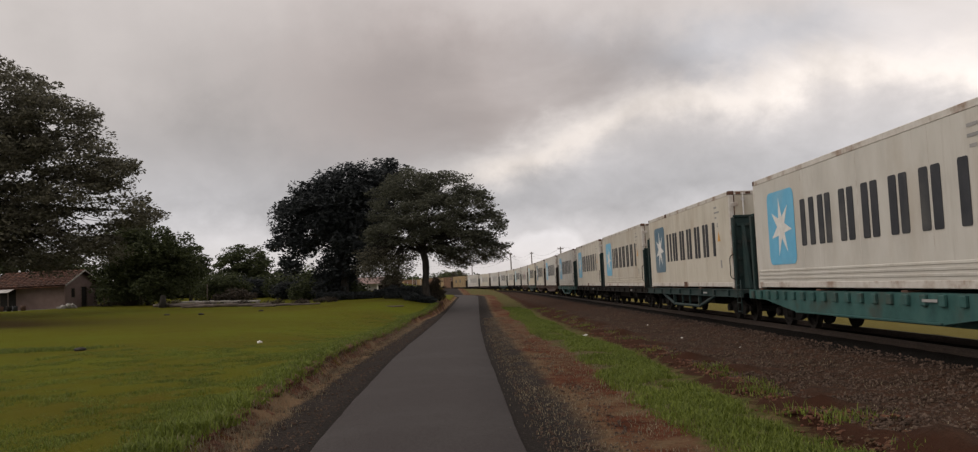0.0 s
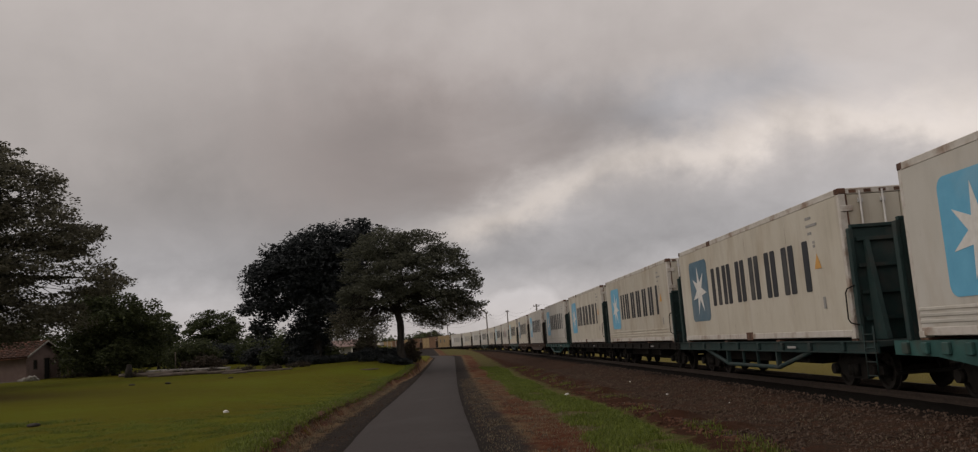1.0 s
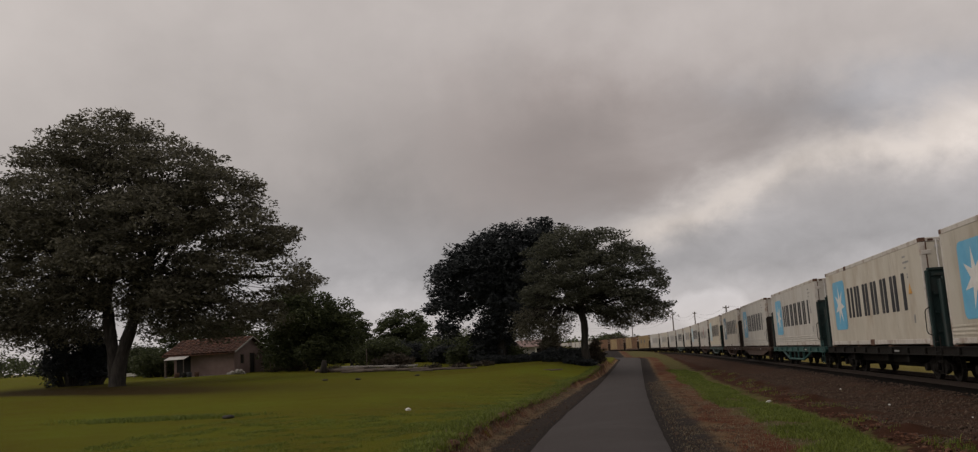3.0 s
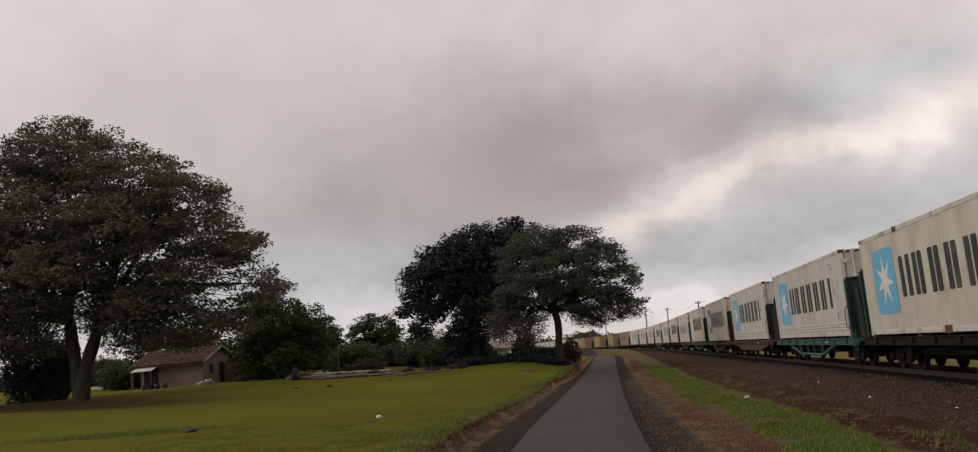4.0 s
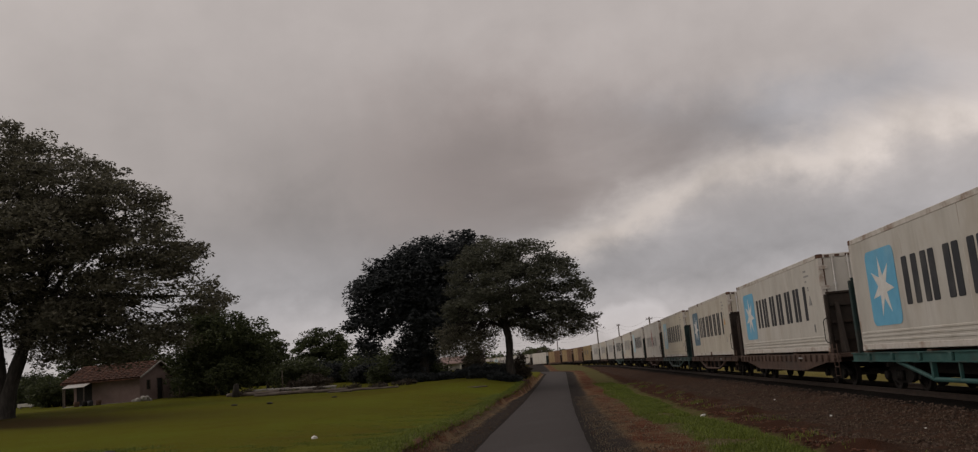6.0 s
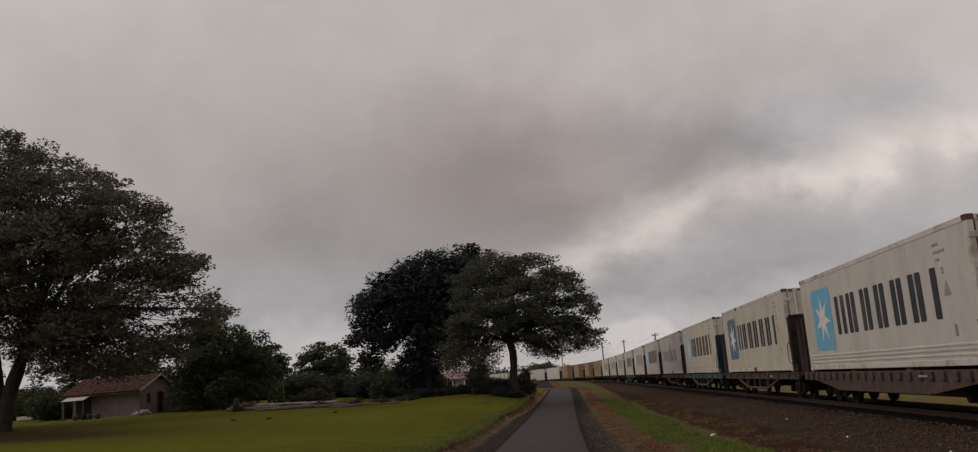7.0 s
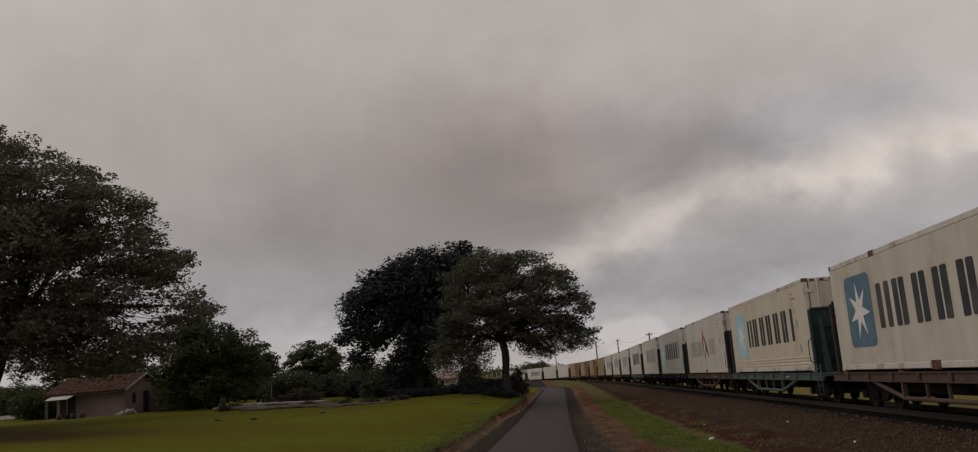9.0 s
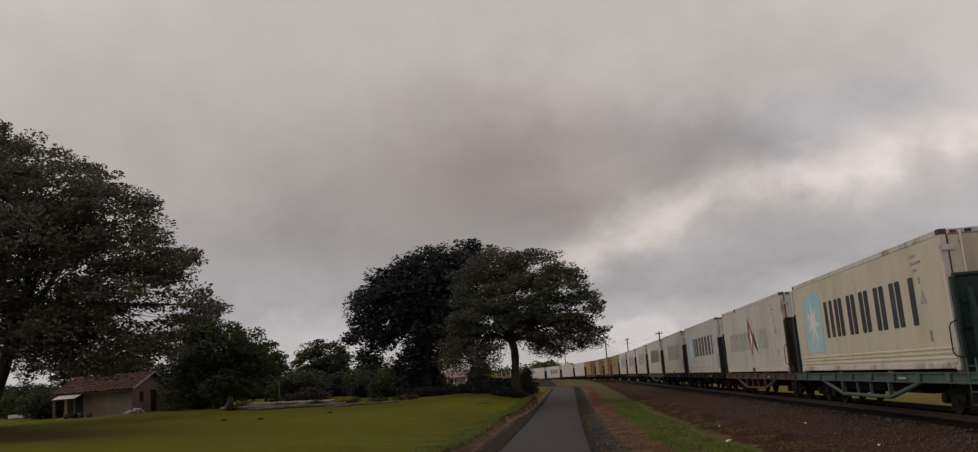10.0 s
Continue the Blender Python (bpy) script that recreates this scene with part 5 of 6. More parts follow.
def build_house():
    a = Vector((-31.1, 72.0))
    h = thing("house", "low plastered house with rusty tiled gable roof and lean-to porch", "house", m=pose(-31.1, 72.0, float(ground_z(-31, 72)[0]) - 0.05, 0, 0, -7))
    L, D, E, RZ = 5.7, 5.0, 2.0, 3.05        # length (to -x), depth (to +y), eaves, ridge
    th = 0.18

    def wall(name, dims, mat="plaster"):
        return part(name, boxes(*dims), mat, h)
    wall("front_wall", [(-L, 0, 0, th, 0, E)])
    wall("back_wall", [(-L, 0, D - th, D, 0, E)])
    wall("side_wall", [(-L, -L + th, th, D - th, 0, E)])
    # gable wall with two openings through it
    w0, w1, d0, d1 = 1.0, 1.5, 2.5, 3.35
    wall("gable_wall", [(-th, 0, th, w0, 0, E), (-th, 0, w0, w1, 0, 0.9), (-th, 0, w0, w1, 1.65, E), (-th, 0, w1, d0, 0, E), (-th, 0, d0, d1, 1.75, E), (-th, 0, d1, D - th, 0, E)])
    bm = bmesh.new()
    prism(bm, [(0, E), (D, E), (D / 2, RZ - 0.06)], -th, 0, lambda u, v, w: (w, u, v))
    bmesh.ops.recalc_face_normals(bm, faces=bm.faces)
    part("gable", bm, "plaster", h)
    win = part("window", boxes((-0.1, -0.06, w0, w1, 0.9, 1.65)), "dark_opening", h)
    part("window_frame", boxes((-0.06, 0.02, w0 - 0.04, w0 + 0.03, 0.88, 1.67), (-0.06, 0.02, w1 - 0.03, w1 + 0.04, 0.88, 1.67), (-0.06, 0.02, w0 + 0.03, w1 - 0.03, 0.88, 0.93), (-0.06, 0.02, w0 + 0.03, w1 - 0.03, 1.62, 1.67)), "wood", win)
    dr = part("door", boxes((-0.12, -0.07, d0, d1, 0.0, 1.75)), "dark_opening", h)
    part("door_frame", boxes((-0.07, 0.02, d0 - 0.05, d0 + 0.02, 0, 1.8), (-0.07, 0.02, d1 - 0.02, d1 + 0.05, 0, 1.8)), "wood", dr)
    # two roof slopes laid with rows of tiles; the porch goes on under the same roof
    x0, x1 = -L - 0.9, 0.35
    slope = math.atan2(RZ - E, D / 2)
    for sy in (0, 1):
        bm = bmesh.new()
        pts = [(-0.45, E - 0.2 - 0.03), (D / 2, RZ), (D / 2, RZ + 0.06), (-0.45, E - 0.14 - 0.03)]
        prism(bm, pts if sy == 0 else [(D - u, v) for u, v in pts], x0, x1, lambda u, v, w: (w, u, v))
        bmesh.ops.recalc_face_normals(bm, faces=bm.faces)
        roof = part("roof", bm, "tile", h)
        run = math.hypot(D / 2 + 0.45, RZ - E + 0.17)
        me = None
        rows, cols = 9, 15
        for r in range(rows):
            for c in range(cols):
                if me is None:
                    tb = bmesh.new()
                    w = (x1 - x0) / cols
                    arc = [(w * 0.5 * math.cos(radians(q)), 0.10 * math.sin(radians(q))) for q in (0, 45, 90, 135, 180)]
                    ra = [[tb.verts.new((u, 0.0 + k * run / rows * 1.08, 0.02 + v * (1 - 0.15 * k) + (0.03 if k == 0 else 0))) for u, v in arc] for k in (0, 1)]
                    for q in range(4):
                        tb.faces.new((ra[0][q], ra[0][q + 1], ra[1][q + 1], ra[1][q]))
                    tb.faces.new(ra[0])
                    me = bpy.data.meshes.new("roof_tile")
                    tb.to_mesh(me)
                    tb.free()
                    me.materials.append(M["tile"])
                o = new("roof_tile", me)
                o.parent = roof
                px = x0 + (c + 0.5) * (x1 - x0) / cols
                base = Matrix.Translation((px, -0.45 + 0.02, E - 0.155)) @ Matrix.Rotation(slope, 4, "X") @ Matrix.Translation((random.uniform(-0.02, 0.02), r * run / rows, 0.0))
                o.matrix_basis = base if sy == 0 else Matrix.Translation((0, D, 0)) @ Matrix.Diagonal((1, -1, 1, 1)) @ base
    part("ridge", boxes((x0, x1, D / 2 - 0.1, D / 2 + 0.1, RZ + 0.05, RZ + 0.14), bevel=0.03), "tile", h)
    bm = bmesh.new()                                       # pale verge boards along the gable
    prism(bm, [(-0.45, E - 0.2), (D / 2, RZ), (D / 2, RZ + 0.12), (-0.45, E - 0.06)], 0.352, 0.39, lambda u, v, w: (w, u, v))
    prism(bm, [(D + 0.45, E - 0.2), (D / 2, RZ), (D / 2, RZ + 0.12), (D + 0.45, E - 0.06)], 0.352, 0.39, lambda u, v, w: (w, u, v))
    bmesh.ops.recalc_face_normals(bm, faces=bm.faces)
    part("verge_board", bm, "concrete", h)
    part("floor_slab", boxes((-L - 0.9, 0.1, -0.3, D + 0.1, -0.25, 0.06)), "concrete", h)
    for x in (-L - 0.78,):
        part("porch_post", boxes((x - 0.06, x + 0.06, -0.1, 0.02, 0.06, E - 0.1)), "wood", h)
    bm = bmesh.new()
    prism(bm, [(-0.46, E - 0.26), (-1.25, E - 0.5), (-1.25, E - 0.47), (-0.46, E - 0.22)], -L - 0.15, -L + 1.75, lambda u, v, w: (w, u, v))
    bmesh.ops.recalc_face_normals(bm, faces=bm.faces)
    aw = part("awning", bm, "tin", h, "pale corrugated metal awning")
    for x in (-L - 0.1, -L + 1.68):
        part("awning_post", boxes((x - 0.03, x + 0.03, -1.2, -1.14, -0.1, E - 0.49)), "wood", aw)
    part("porch_door", boxes((-L + 0.25, -L + 1.6, -0.012, -0.004, 0.06, 1.75)), "dark_opening", h)
    z = float(ground_z(-30.3, 70.6)[0])
    rb = thing("rubble_heap", "small heap of pale broken rubble beside the house", "rubble", m=pose(-30.2, 71.2, z))
    rng = np.random.default_rng(5)
    for k in range(26):
        bm = bmesh.new()
        bmesh.ops.create_icosphere(bm, subdivisions=1, radius=rng.uniform(0.1, 0.24))
        for v in bm.verts:
            v.co *= rng.uniform(0.7, 1.25)
        r = rng.uniform(0, 1)
        bmesh.ops.translate(bm, verts=bm.verts, vec=(rng.normal() * 0.45, rng.normal() * 0.3, 0.05 + 0.35 * r * rng.uniform(0, 1)))
        part("lump", bm, "concrete", rb)
    for k in range(4):
        x, y = -35.6 + 0.55 * k, 70.9 + 0.2 * (k % 2)
        bm = bmesh.new()
        tube(bm, [(0, 0, 0), (0, 0, 0.03), (0, 0, 0.38), (0, 0, 0.4)], [0.16, 0.19, 0.22, 0.2], 10)
        bk = part("bucket", bm, ("rust", "dark_opening", "charcoal", "rust")[k])
        bk.location = (x, y, float(ground_z(x, y)[0]))
        tagged(bk, "old bucket standing in front of the house porch", "bucket", "buckets by the porch")


def build_far_house():
    x, y = -11.6, 130.0
    h = thing("far_house", "white-walled veranda house under a pale tiled roof", "house", m=pose(x, y, -2.55, 0, 0, -14))
    part("wall", boxes((-2.6, 2.6, 1.2, 1.4, 0, 2.0), (-2.6, -2.4, 1.4, 5, 0, 2.0), (2.4, 2.6, 1.4, 5, 0, 2.0), (-2.6, 2.6, 5, 5.2, 0, 2.0)), "white_wall", h)
    bm = bmesh.new()
    prism(bm, [(-0.4, 1.95), (2.6, 2.9), (5.6, 1.95), (5.6, 2.03), (2.6, 3.0), (-0.4, 2.03)], -3.0, 3.0, lambda u, v, w: (w, u, v))
    bmesh.ops.recalc_face_normals(bm, faces=bm.faces)
    part("roof", bm, "plaster", h)
    for px in (-2.5, -0.9, 0.9, 2.5):
        part("veranda_post", boxes((px - 0.08, px + 0.08, -0.1, 0.06, 0, 1.98)), "white_wall", h)
    part("veranda_wall", boxes((-2.6, 2.6, -0.1, 0.02, -0.3, 0.7)), "white_wall", h)
    for px in (-1.6, 0.9):
        w = part("window", boxes((px - 0.4, px + 0.4, 1.19, 1.196, 0.9, 1.7)), "dark_opening", h)
        part("window_frame", boxes((px - 0.45, px - 0.4, 1.16, 1.2, 0.85, 1.75), (px + 0.4, px + 0.45, 1.16, 1.2, 0.85, 1.75), (px - 0.4, px + 0.4, 1.16, 1.2, 0.85, 0.9), (px - 0.4, px + 0.4, 1.16, 1.2, 1.7, 1.75)), "wood", w)


# ---------------------------------------------------------------- poles, wood, litter, grass, stones


def build_poles():
    tops = []
    for x, y, top, arm in ((20.6, 160, 4.5, 0.55), (20.4, 215, 5.1, 0.4), (13.8, 195, 4.6, 0.25), (6.7, 260, 3.4, 0.7)):
        z = float(ground_z(x, y)[0])
        ht = top - z
        p = thing("utility_pole", "grey concrete power pole with crossarm and wires", "utility pole", "poles behind the railway", pose(x, y, z))
        bm = bmesh.new()
        tube(bm, [(0, 0, -0.5), (0, 0, ht)], [0.19, 0.12], 8)
        part("shaft", bm, "pole", p)
        part("crossarm", boxes((-arm, arm, -0.07, 0.07, ht - 0.45, ht - 0.3)), "pole", p)
        for q in (-0.9, 0.0, 0.9):
            bm = bmesh.new()
            tube(bm, [(q * arm, 0, ht - 0.3), (q * arm, 0, ht - 0.08)], [0.05, 0.035], 6)
            part("insulator", bm, "rust", p)
        tops.append(Vector((x, y, z + ht - 0.1)))
    order = [Vector((34, 120, 4.9)), tops[0], tops[1], tops[2], tops[3], Vector((-25, 300, 6.0))]
    for dz in (0.0, -0.75):
        cu = thing("power_line", "thin sagging black power cable between poles", "cable")
        for a, b in zip(order, order[1:]):
            bm = bmesh.new()
            tube(bm, [a.lerp(b, q / 8) + Vector((0, 0, dz - 1.1 * (1 - (q / 4 - 1) ** 2))) for q in range(9)], [0.013] * 9, 4)
            part("span", bm, "cable", cu)


TROUGH = (-45.0, 80.0)


def build_wood_and_litter():
    rng = np.random.default_rng(9)
    zl = lambda x, y: float(ground_z(x, y)[0])
    for x, y, ln, r, turn in ((-19.3, 65.0, 2.6, 0.16, 86), (-17.0, 64.4, 3.0, 0.13, 94), (-14.8, 64.8, 3.4, 0.12, 83), (-12.3, 64.6, 2.6, 0.09, 97), (-10.6, 64.2, 2.2, 0.07, 85), (-18.2, 63.7, 2.2, 0.1, 99), (-21.2, 65.5, 1.6, 0.14, 70), (-13.4, 63.4, 1.8, 0.07, 75), (-3.9, 58.0, 1.6, 0.05, 80)):
        bm = bmesh.new()
        pts = [(0, -ln / 2 + ln * k / 5, r + rng.normal() * 0.05 * r) for k in range(6)]
        tube(bm, pts, [r * rng.uniform(0.8, 1.1) for _ in pts], 8)
        lg = part("log", bm, "wood")
        lg.matrix_basis = pose(x, y, zl(x, y) - 0.01, 0, 0, turn)
        tagged(lg, "weathered grey log lying on the grass", "log", "logs by the scrub")
    for k in range(5):
        x = -19.5 + 1.15 * k
        sl = part("slab", boxes((-0.55, 0.55, -0.6, 0.6, 0.28, 0.4), (-0.5, -0.38, -0.5, 0.5, -0.05, 0.28), (0.38, 0.5, -0.5, 0.5, -0.05, 0.28), bevel=0.02), "concrete")
        sl.matrix_basis = pose(x, 66.2, zl(x, 66.2), 0, 0, rng.uniform(-4, 4))
        tagged(sl, "low pale concrete slab on two supports", "slab", "slabs by the scrub")
    st = new("stump")
    st.matrix_basis = pose(-21.0, 64.8, zl(-21.0, 64.8))
    tagged(st, "dark broken tree stump at the end of the logs", "stump")
    bm = bmesh.new()
    tube(bm, [(0, 0, -0.1), (0.02, 0, 0.4), (0.06, 0, 0.9)], [0.3, 0.24, 0.16], 9)
    part("trunk", bm, "bark", st)
    x, y = TROUGH
    tr = thing("feed_trough", "low white trough standing in the grass", "trough", m=pose(x, y, zl(x, y), 0, 0, 8))
    part("basin", boxes((-0.6, 0.6, -0.25, 0.25, 0.12, 0.16), (-0.6, 0.6, -0.25, -0.21, 0.16, 0.42), (-0.6, 0.6, 0.21, 0.25, 0.16, 0.42), (-0.6, -0.56, -0.21, 0.21, 0.16, 0.42), (0.56, 0.6, -0.21, 0.21, 0.16, 0.42)), "white_wall", tr)
    for q in (-0.45, 0.45):
        part("foot", boxes((q - 0.05, q + 0.05, -0.2, 0.2, -0.05, 0.12)), "concrete", tr)
    for k in range(9):
        x, y = -28.6 + 0.55 * k + rng.normal() * 0.1, 73.5 + rng.normal() * 0.3
        bm = bmesh.new()
        tube(bm, [(0, 0, -0.2), (0.02, 0, 0.6), (rng.normal() * 0.06, 0, rng.uniform(0.9, 1.35))], [0.06, 0.055, 0.045], 6)
        o = part("fence_post", bm, "wood")
        o.matrix_basis = pose(x, y, zl(x, y))
        tagged(o, "leaning grey wooden fence post by the house", "fence post", "fence posts by the house")
    for k in range(5):
        x, y = -4.4 + 0.42 * k, 82.0 + rng.normal() * 0.3
        bm = bmesh.new()
        tube(bm, [(0, 0, -0.3), (0.01, 0, 0.9), (rng.normal() * 0.05, 0, rng.uniform(1.3, 1.9))], [0.045, 0.04, 0.035], 6)
        o = part("fence_post", bm, "concrete")
        o.matrix_basis = pose(x, y, zl(x, y))
        tagged(o, "thin pale fence post beyond the dark hedge", "fence post", "fence posts beyond the hedge")
    bm = bmesh.new()
    tube(bm, [(0, 0, -0.2), (0, 0, 0.8), (0.01, 0, 1.6)], [0.045, 0.04, 0.035], 8)
    o = part("marker_post", bm, "wood")
    o.matrix_basis = pose(-19.2, 70.0, zl(-19.2, 70.0))
    tagged(o, "thin pale post standing among the scrub", "post")
    # a pale stone on the field and a torn white bag by the ballast
    for nm, x, y, sx, sy, sz, lab, cat in (("stone", -5.55, 25.5, 0.085, 0.06, 0.05, "small pale stone lying on the grass", "stone"), ("torn_bag", 4.38, 28.8, 0.05, 0.33, 0.04, "torn white plastic bag on the ballast edge", "litter"),
                                          ("torn_bag", 7.2, 32.0, 0.03, 0.09, 0.02, "scrap of white litter on the ballast", "litter"), ("torn_bag", 6.6, 25.0, 0.03, 0.07, 0.02, "scrap of white litter on the ballast", "litter"),
                                          ("torn_bag", 6.8, 20.5, 0.03, 0.06, 0.02, "scrap of white litter on the ballast", "litter"), ("torn_bag", 5.2, 34.0, 0.05, 0.18, 0.03, "scrap of white litter on the ballast", "litter")):
        bm = bmesh.new()
        bmesh.ops.create_icosphere(bm, subdivisions=2, radius=1.0)
        for v in bm.verts:
            v.co *= 1 + 0.35 * noise.noise(v.co * 2.2 + Vector((x, y, 0)))
            v.co = Vector((v.co.x * sx, v.co.y * sy, v.co.z * sz))
        o = part(nm, bm, "litter")
        o.matrix_basis = pose(x, y, zl(x, y) + sz * 0.5, 0, 0, -20)
        tagged(o, lab, cat)
    for x, y in ((-16.0, 50.0), (-13.8, 49.0), (-11.5, 53.5), (-10.4, 25.0)):
        bm = bmesh.new()
        bmesh.ops.create_icosphere(bm, subdivisions=2, radius=0.17)
        for v in bm.verts:
            v.co *= 1 + 0.4 * noise.noise(v.co * 3 + Vector((x, y, 0)))
            v.co.z *= 0.35
        o = part("earth_clod", bm, "bark")
        o.matrix_basis = pose(x, y, zl(x, y) + 0.03)
        tagged(o, "dark clod of earth on the grass", "earth clod", "clods on the field")


def blades(name, xy, z, hts, mat, label, seed, per=7, spread=0.08, width=0.008):
    rng = np.random.default_rng(seed)
    n = len(xy) * per
    c = np.repeat(np.column_stack([xy, z]), per, axis=0)
    c[:, :2] += rng.normal(size=(n, 2)) * spread
    ht = np.repeat(hts, per) * rng.uniform(0.5, 1.2, n)
    a = rng.uniform(0, 2 * np.pi, n)
    side = np.column_stack([np.cos(a), np.sin(a), np.zeros(n)]) * width
    bend = np.column_stack([-np.sin(a), np.cos(a), np.zeros(n)]) * (ht * rng.uniform(0.2, 0.9, n))[:, None]
    up = np.column_stack([np.zeros(n), np.zeros(n), ht])
    v = np.stack([c - side, c + side, c + bend * 0.35 + up * 0.65 + side * 0.6, c + bend * 0.35 + up * 0.65 - side * 0.6, c + bend + up], 1).reshape(-1, 3)
    i = np.arange(n) * 5
    faces = np.concatenate([np.column_stack([i, i + 1, i + 2]), np.column_stack([i, i + 2, i + 3]), np.column_stack([i + 3, i + 2, i + 4])])
    o = mesh_part(name, v.tolist(), faces.tolist(), mat)
    tagged(o, label, "grass", kind="stuff")


def build_grass_and_stones():
    rng = np.random.default_rng(4)
    n = 26000
    y = 5 + 50 * rng.uniform(0, 1, n) ** 1.7
    d = -2.55 - np.abs(rng.exponential(1.5, n)) + edge_shift(y)
    x = path_x(y) + d
    ht = 0.016 + 0.06 * np.exp((d - edge_shift(y) + 2.5) / 0.5) * rng.uniform(0.2, 1, len(x))
    blades("grass", np.column_stack([x, y]), ground_z(x, y) - 0.01, ht, "grass_blade", "short green grass on the field and its ragged edge", 1)
    n = 30000
    y = 6 + 62 * rng.uniform(0, 1, n) ** 1.5
    d = 3.9 + np.clip(rng.normal(size=n), -1.9, 1.0) * 0.42 + 0.14 * np.sin(y * 0.35)
    x = path_x(y) + d
    keep = np.array([noise.noise(Vector((a * 0.9, b * 0.6, 9.0))) + 0.7 * noise.noise(Vector((a * 2.6, b * 2.2, 12.0))) for a, b in zip(x, y)]) > -0.16
    x, y = x[keep], y[keep]
    blades("grass_strip", np.column_stack([x, y]), ground_z(x, y) - 0.01, rng.uniform(0.03, 0.11, len(x)), "grass_blade", "strip of fresh green grass between path and ballast", 2, 7)
    n = 12000
    y = 5 + 60 * rng.uniform(0, 1, n) ** 1.6
    d = -2.5 - np.abs(rng.normal(size=n)) * 0.2 + edge_shift(y) + np.array([noise.fractal(Vector((b * 0.55, 3.0, 0.0)), 1.0, 2.0, 3) for b in y]) * 0.2
    x = path_x(y) + d
    blades("edge_grass", np.column_stack([x, y]), ground_z(x, y) + 0.0, 0.03 + (0.1 + 0.07 * smooth(22, 9, y)) * rng.uniform(0, 1, n) * np.array([max(0.1, 0.5 + 1.4 * noise.noise(Vector((b * 1.6, 21.0, 0.0)))) for b in y]), "grass_blade", "long green grass hanging over the field's cut edge", 5, 8)
    n = 26000                                              # tufted sward of the near field
    y = 7.5 + 17 * rng.uniform(0, 1, n) ** 1.3
    x = path_x(y) - 2.6 - 7.5 * rng.uniform(0, 1, n)
    tuft = np.array([noise.noise(Vector((a * 1.7, b * 1.7, 31.0))) + 0.6 * noise.noise(Vector((a * 5.0, b * 5.0, 33.0))) for a, b in zip(x, y)])
    keep = tuft > -0.12
    x, y, tuft = x[keep], y[keep], tuft[keep]
    blades("field_grass", np.column_stack([x, y]), ground_z(x, y) - 0.01, (0.022 + 0.075 * np.clip(tuft, 0, 0.8)) * rng.uniform(0.6, 1.2, len(x)), "grass_blade", "tufted green sward of the field", 8, 7, 0.06, 0.005)
    n = 3600                                               # dead stems hanging on the cut edge
    y = 6 + 40 * rng.uniform(0, 1, n) ** 1.6
    x = path_x(y) + edge_shift(y) - 2.36 + rng.normal(size=n) * 0.15
    blades("bank_straw", np.column_stack([x, y]), ground_z(x, y) + 0.01, rng.uniform(0.03, 0.09, n), "straw", "dead straw caught along the earth bank", 9, 5, 0.08, 0.005)
    n = 900
    y = 8 + 60 * rng.uniform(0, 1, n) ** 1.3
    x = np.interp(y, TY, TX) - 4.55 + rng.normal(size=n) * 0.22 + 0.25 * np.sin(y * 0.9)
    keep = np.array([noise.noise(Vector((a, b * 0.7, 19.0))) for a, b in zip(x, y)]) > 0.1
    x, y = x[keep], y[keep]
    blades("tall_grass", np.column_stack([x, y]), ground_z(x, y) - 0.01, rng.uniform(0.05, 0.14, len(x)), "grass_blade", "scattered taller grass tufts on the bank", 6, 12, 0.1)
    n = 1500
    x, y = -12.9 + rng.normal(size=n) * 1.2, 25.8 + rng.normal(size=n) * 0.35
    blades("weed_patch", np.column_stack([x, y]), ground_z(x, y) - 0.01, rng.uniform(0.04, 0.11, n), "grass_blade", "darker patch of longer weeds in the field", 7, 8)
    n = 1600                                               # straw and twigs blown over the ballast
    y = 6 + 36 * rng.uniform(0, 1, n) ** 1.4
    x = np.interp(y, TY, TX) - rng.uniform(1.9, 4.9, n)
    blades("ballast_straw", np.column_stack([x, y]), ground_z(x, y) + 0.012, rng.uniform(0.01, 0.03, n), "straw", "stray dead straw on the ballast", 10, 3, 0.1, 0.007)
    n = 9000
    y = 5 + 45 * rng.uniform(0, 1, n) ** 1.6
    d = np.where(rng.uniform(0, 1, n) < 0.72, rng.uniform(1.35, 3.7, n), rng.uniform(-2.9, -1.9, n))
    x = path_x(y) + d
    blades("dry_grass", np.column_stack([x, y]), ground_z(x, y) - 0.005, rng.uniform(0.02, 0.05, n), "straw", "dead straw strewn on the gravel and red earth", 3, 4, 0.12, 0.006)
    # loose stones on ballast and shoulders
    ico = bmesh.new()
    bmesh.ops.create_icosphere(ico, subdivisions=1, radius=1.0)
    base = np.array([v.co[:] for v in ico.verts])
    fcs = np.array([[v.index for v in f.verts] for f in ico.faces])
    ico.free()
    n = 30000
    y = 6 + 44 * rng.uniform(0, 1, n) ** 1.5
    far = rng.uniform(0, 1, n) < 0.8
    tx = np.interp(y, TY, TX)
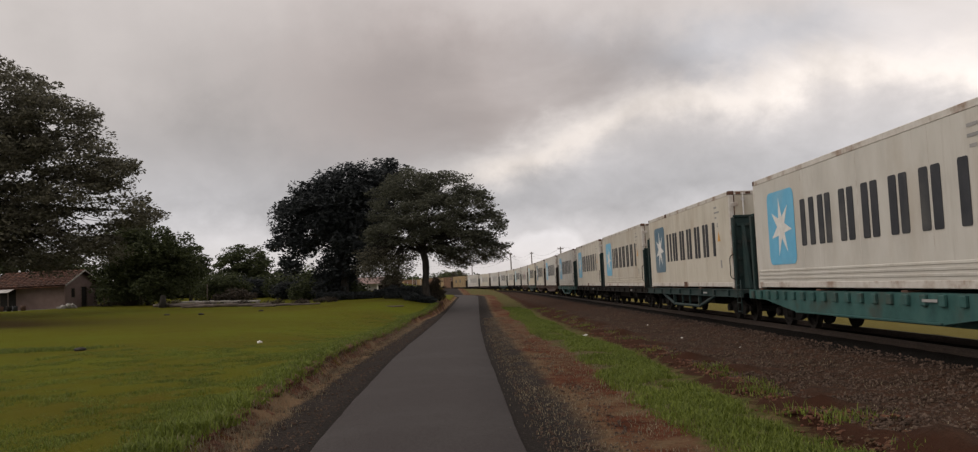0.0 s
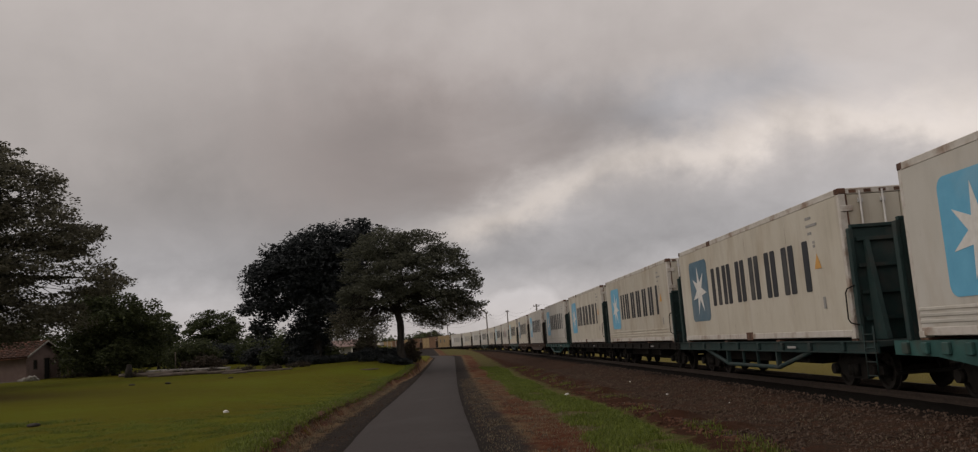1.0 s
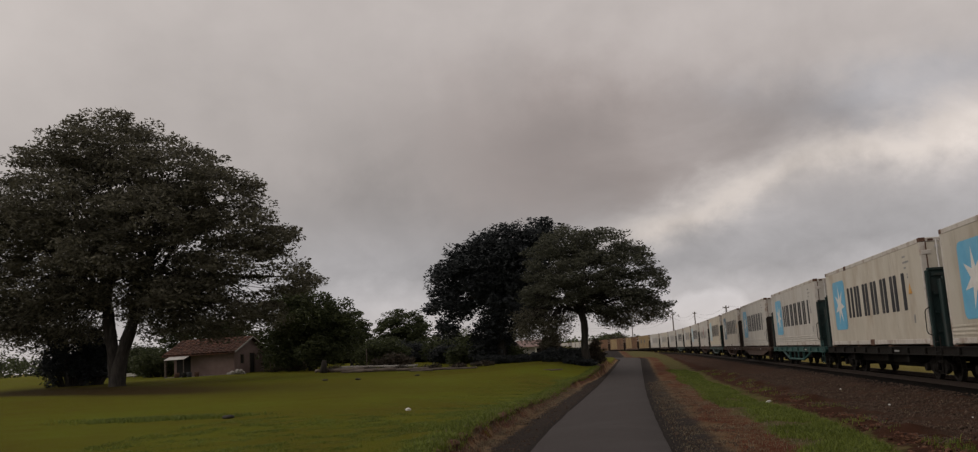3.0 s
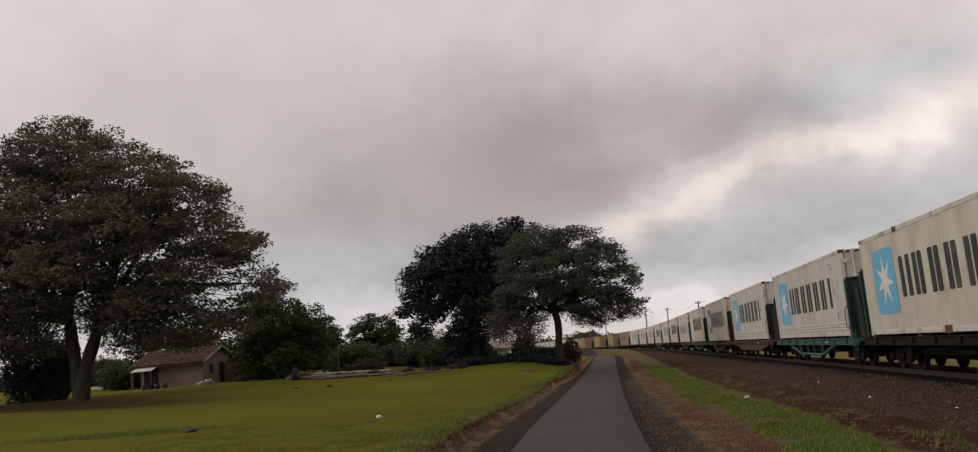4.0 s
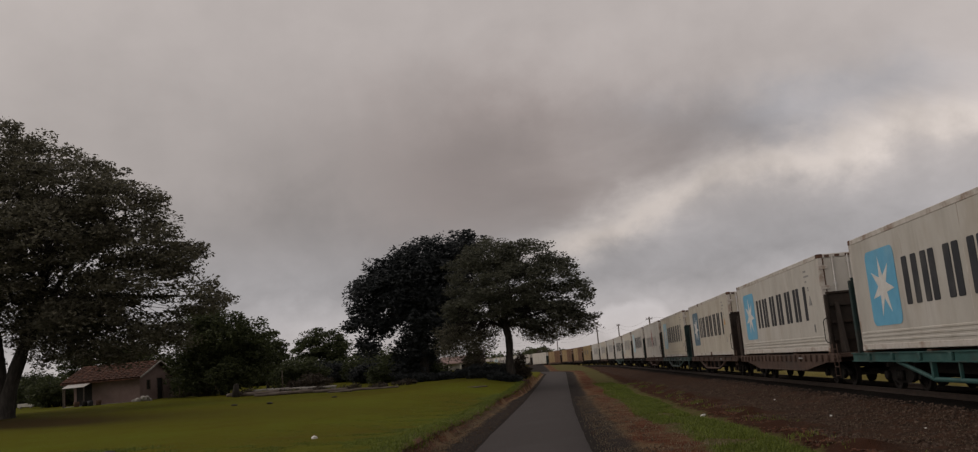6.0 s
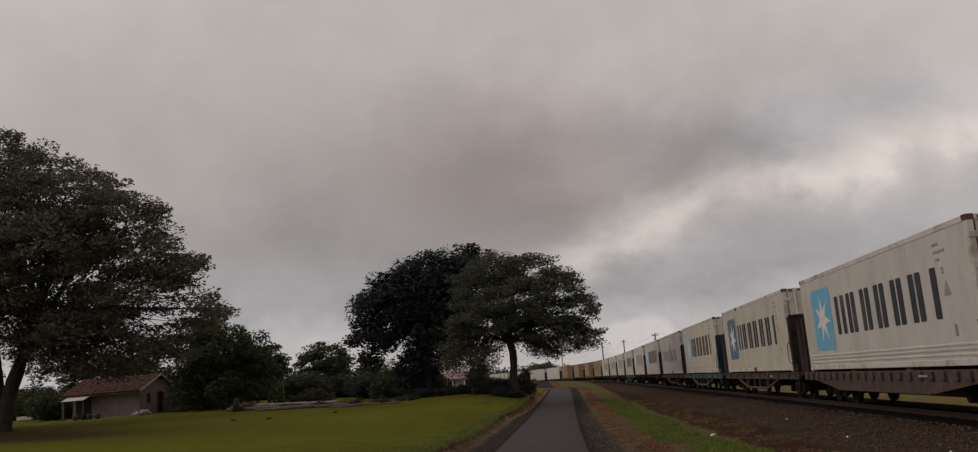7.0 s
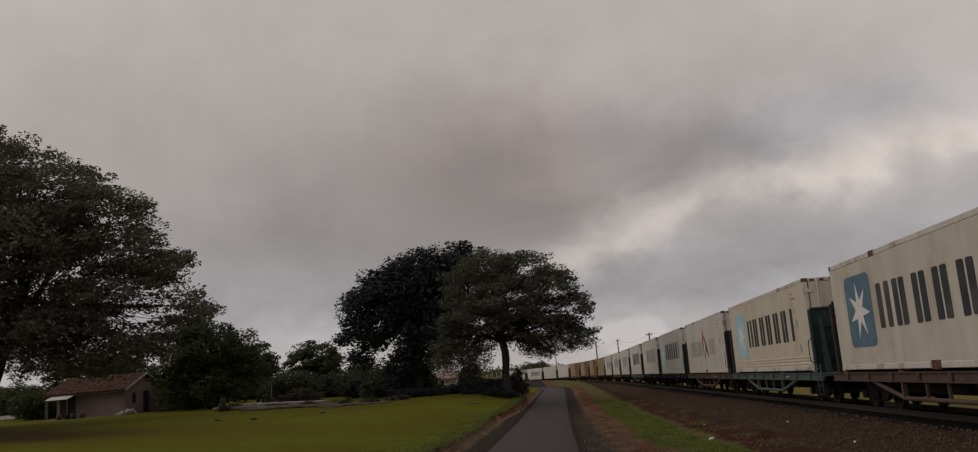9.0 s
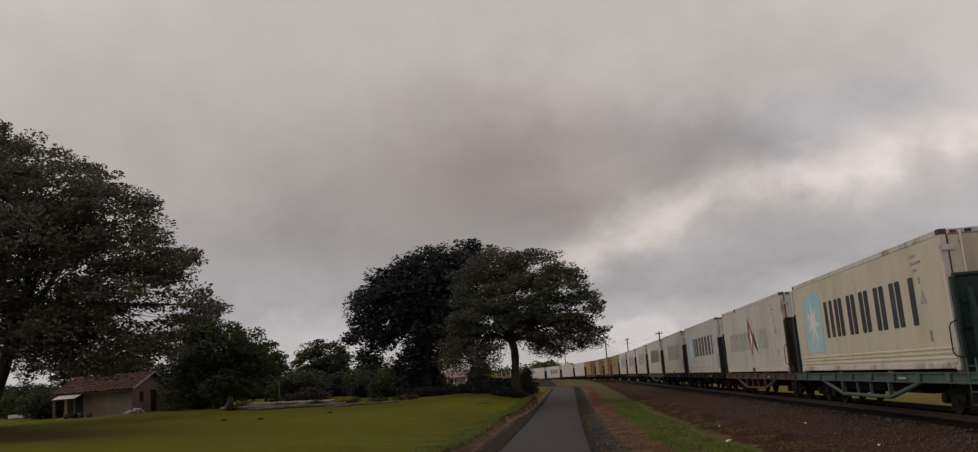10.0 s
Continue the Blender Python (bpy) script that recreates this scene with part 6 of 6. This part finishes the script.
    x = np.where(far, tx - rng.uniform(1.3, 4.6, n), path_x(y) + np.where(rng.uniform(0, 1, n) < 0.6, rng.uniform(1.3, 2.5, n), rng.uniform(-2.3, -1.3, n)))
    r = np.where(far, 0.009 + 0.024 * rng.uniform(0, 1, n) ** 2.0, rng.uniform(0.007, 0.022, n))
    z = ground_z(x, y)
    v = base[None] * rng.uniform(0.6, 1.3, (n, len(base), 1)) * r[:, None, None] * rng.uniform(0.6, 1.3, (n, 1, 3)) + np.column_stack([x, y, z + r * 0.3])[:, None]
    f = fcs[None] + (np.arange(n) * len(base))[:, None, None]
    o = mesh_part("ballast_stones", v.reshape(-1, 3).tolist(), f.reshape(-1, 3).tolist(), "stone")
    tagged(o, "loose brown ballast stones beside the rails", "stones", kind="stuff")
    # crumbled earth along the scarp below the ballast and under the field's bank
    n = 4200
    y = 6 + 34 * rng.uniform(0, 1, n) ** 1.5
    right = rng.uniform(0, 1, n) < 0.72
    tx = np.interp(y, TY, TX)
    lump = np.array([noise.noise(Vector((b * 0.8, 41.0, 0.0))) for b in y])
    x = np.where(right, tx - 4.6 + rng.normal(size=n) * 0.28 + 0.25 * lump, path_x(y) + edge_shift(y) - 2.33 + rng.normal(size=n) * 0.09)
    r = np.where(right, rng.uniform(0.01, 0.045, n) * (0.8 + 0.7 * np.clip(lump, 0, 1)), rng.uniform(0.01, 0.04, n))
    v = base[None] * rng.uniform(0.65, 1.3, (n, len(base), 1)) * r[:, None, None] * np.array([1.2, 1.2, 0.75]) + np.column_stack([x, y, ground_z(x, y) + r * 0.2])[:, None]
    f = fcs[None] + (np.arange(n) * len(base))[:, None, None]
    o = mesh_part("earth_crumbs", v.reshape(-1, 3).tolist(), f.reshape(-1, 3).tolist(), "earth")
    tagged(o, "crumbled lumps of dark red earth along the scarp", "earth", kind="stuff")


build_ground()
build_path()
build_bank()
build_train()
build_trees()
build_house()
build_far_house()
build_poles()
build_wood_and_litter()
build_grass_and_stones()
build_railway()
motions()
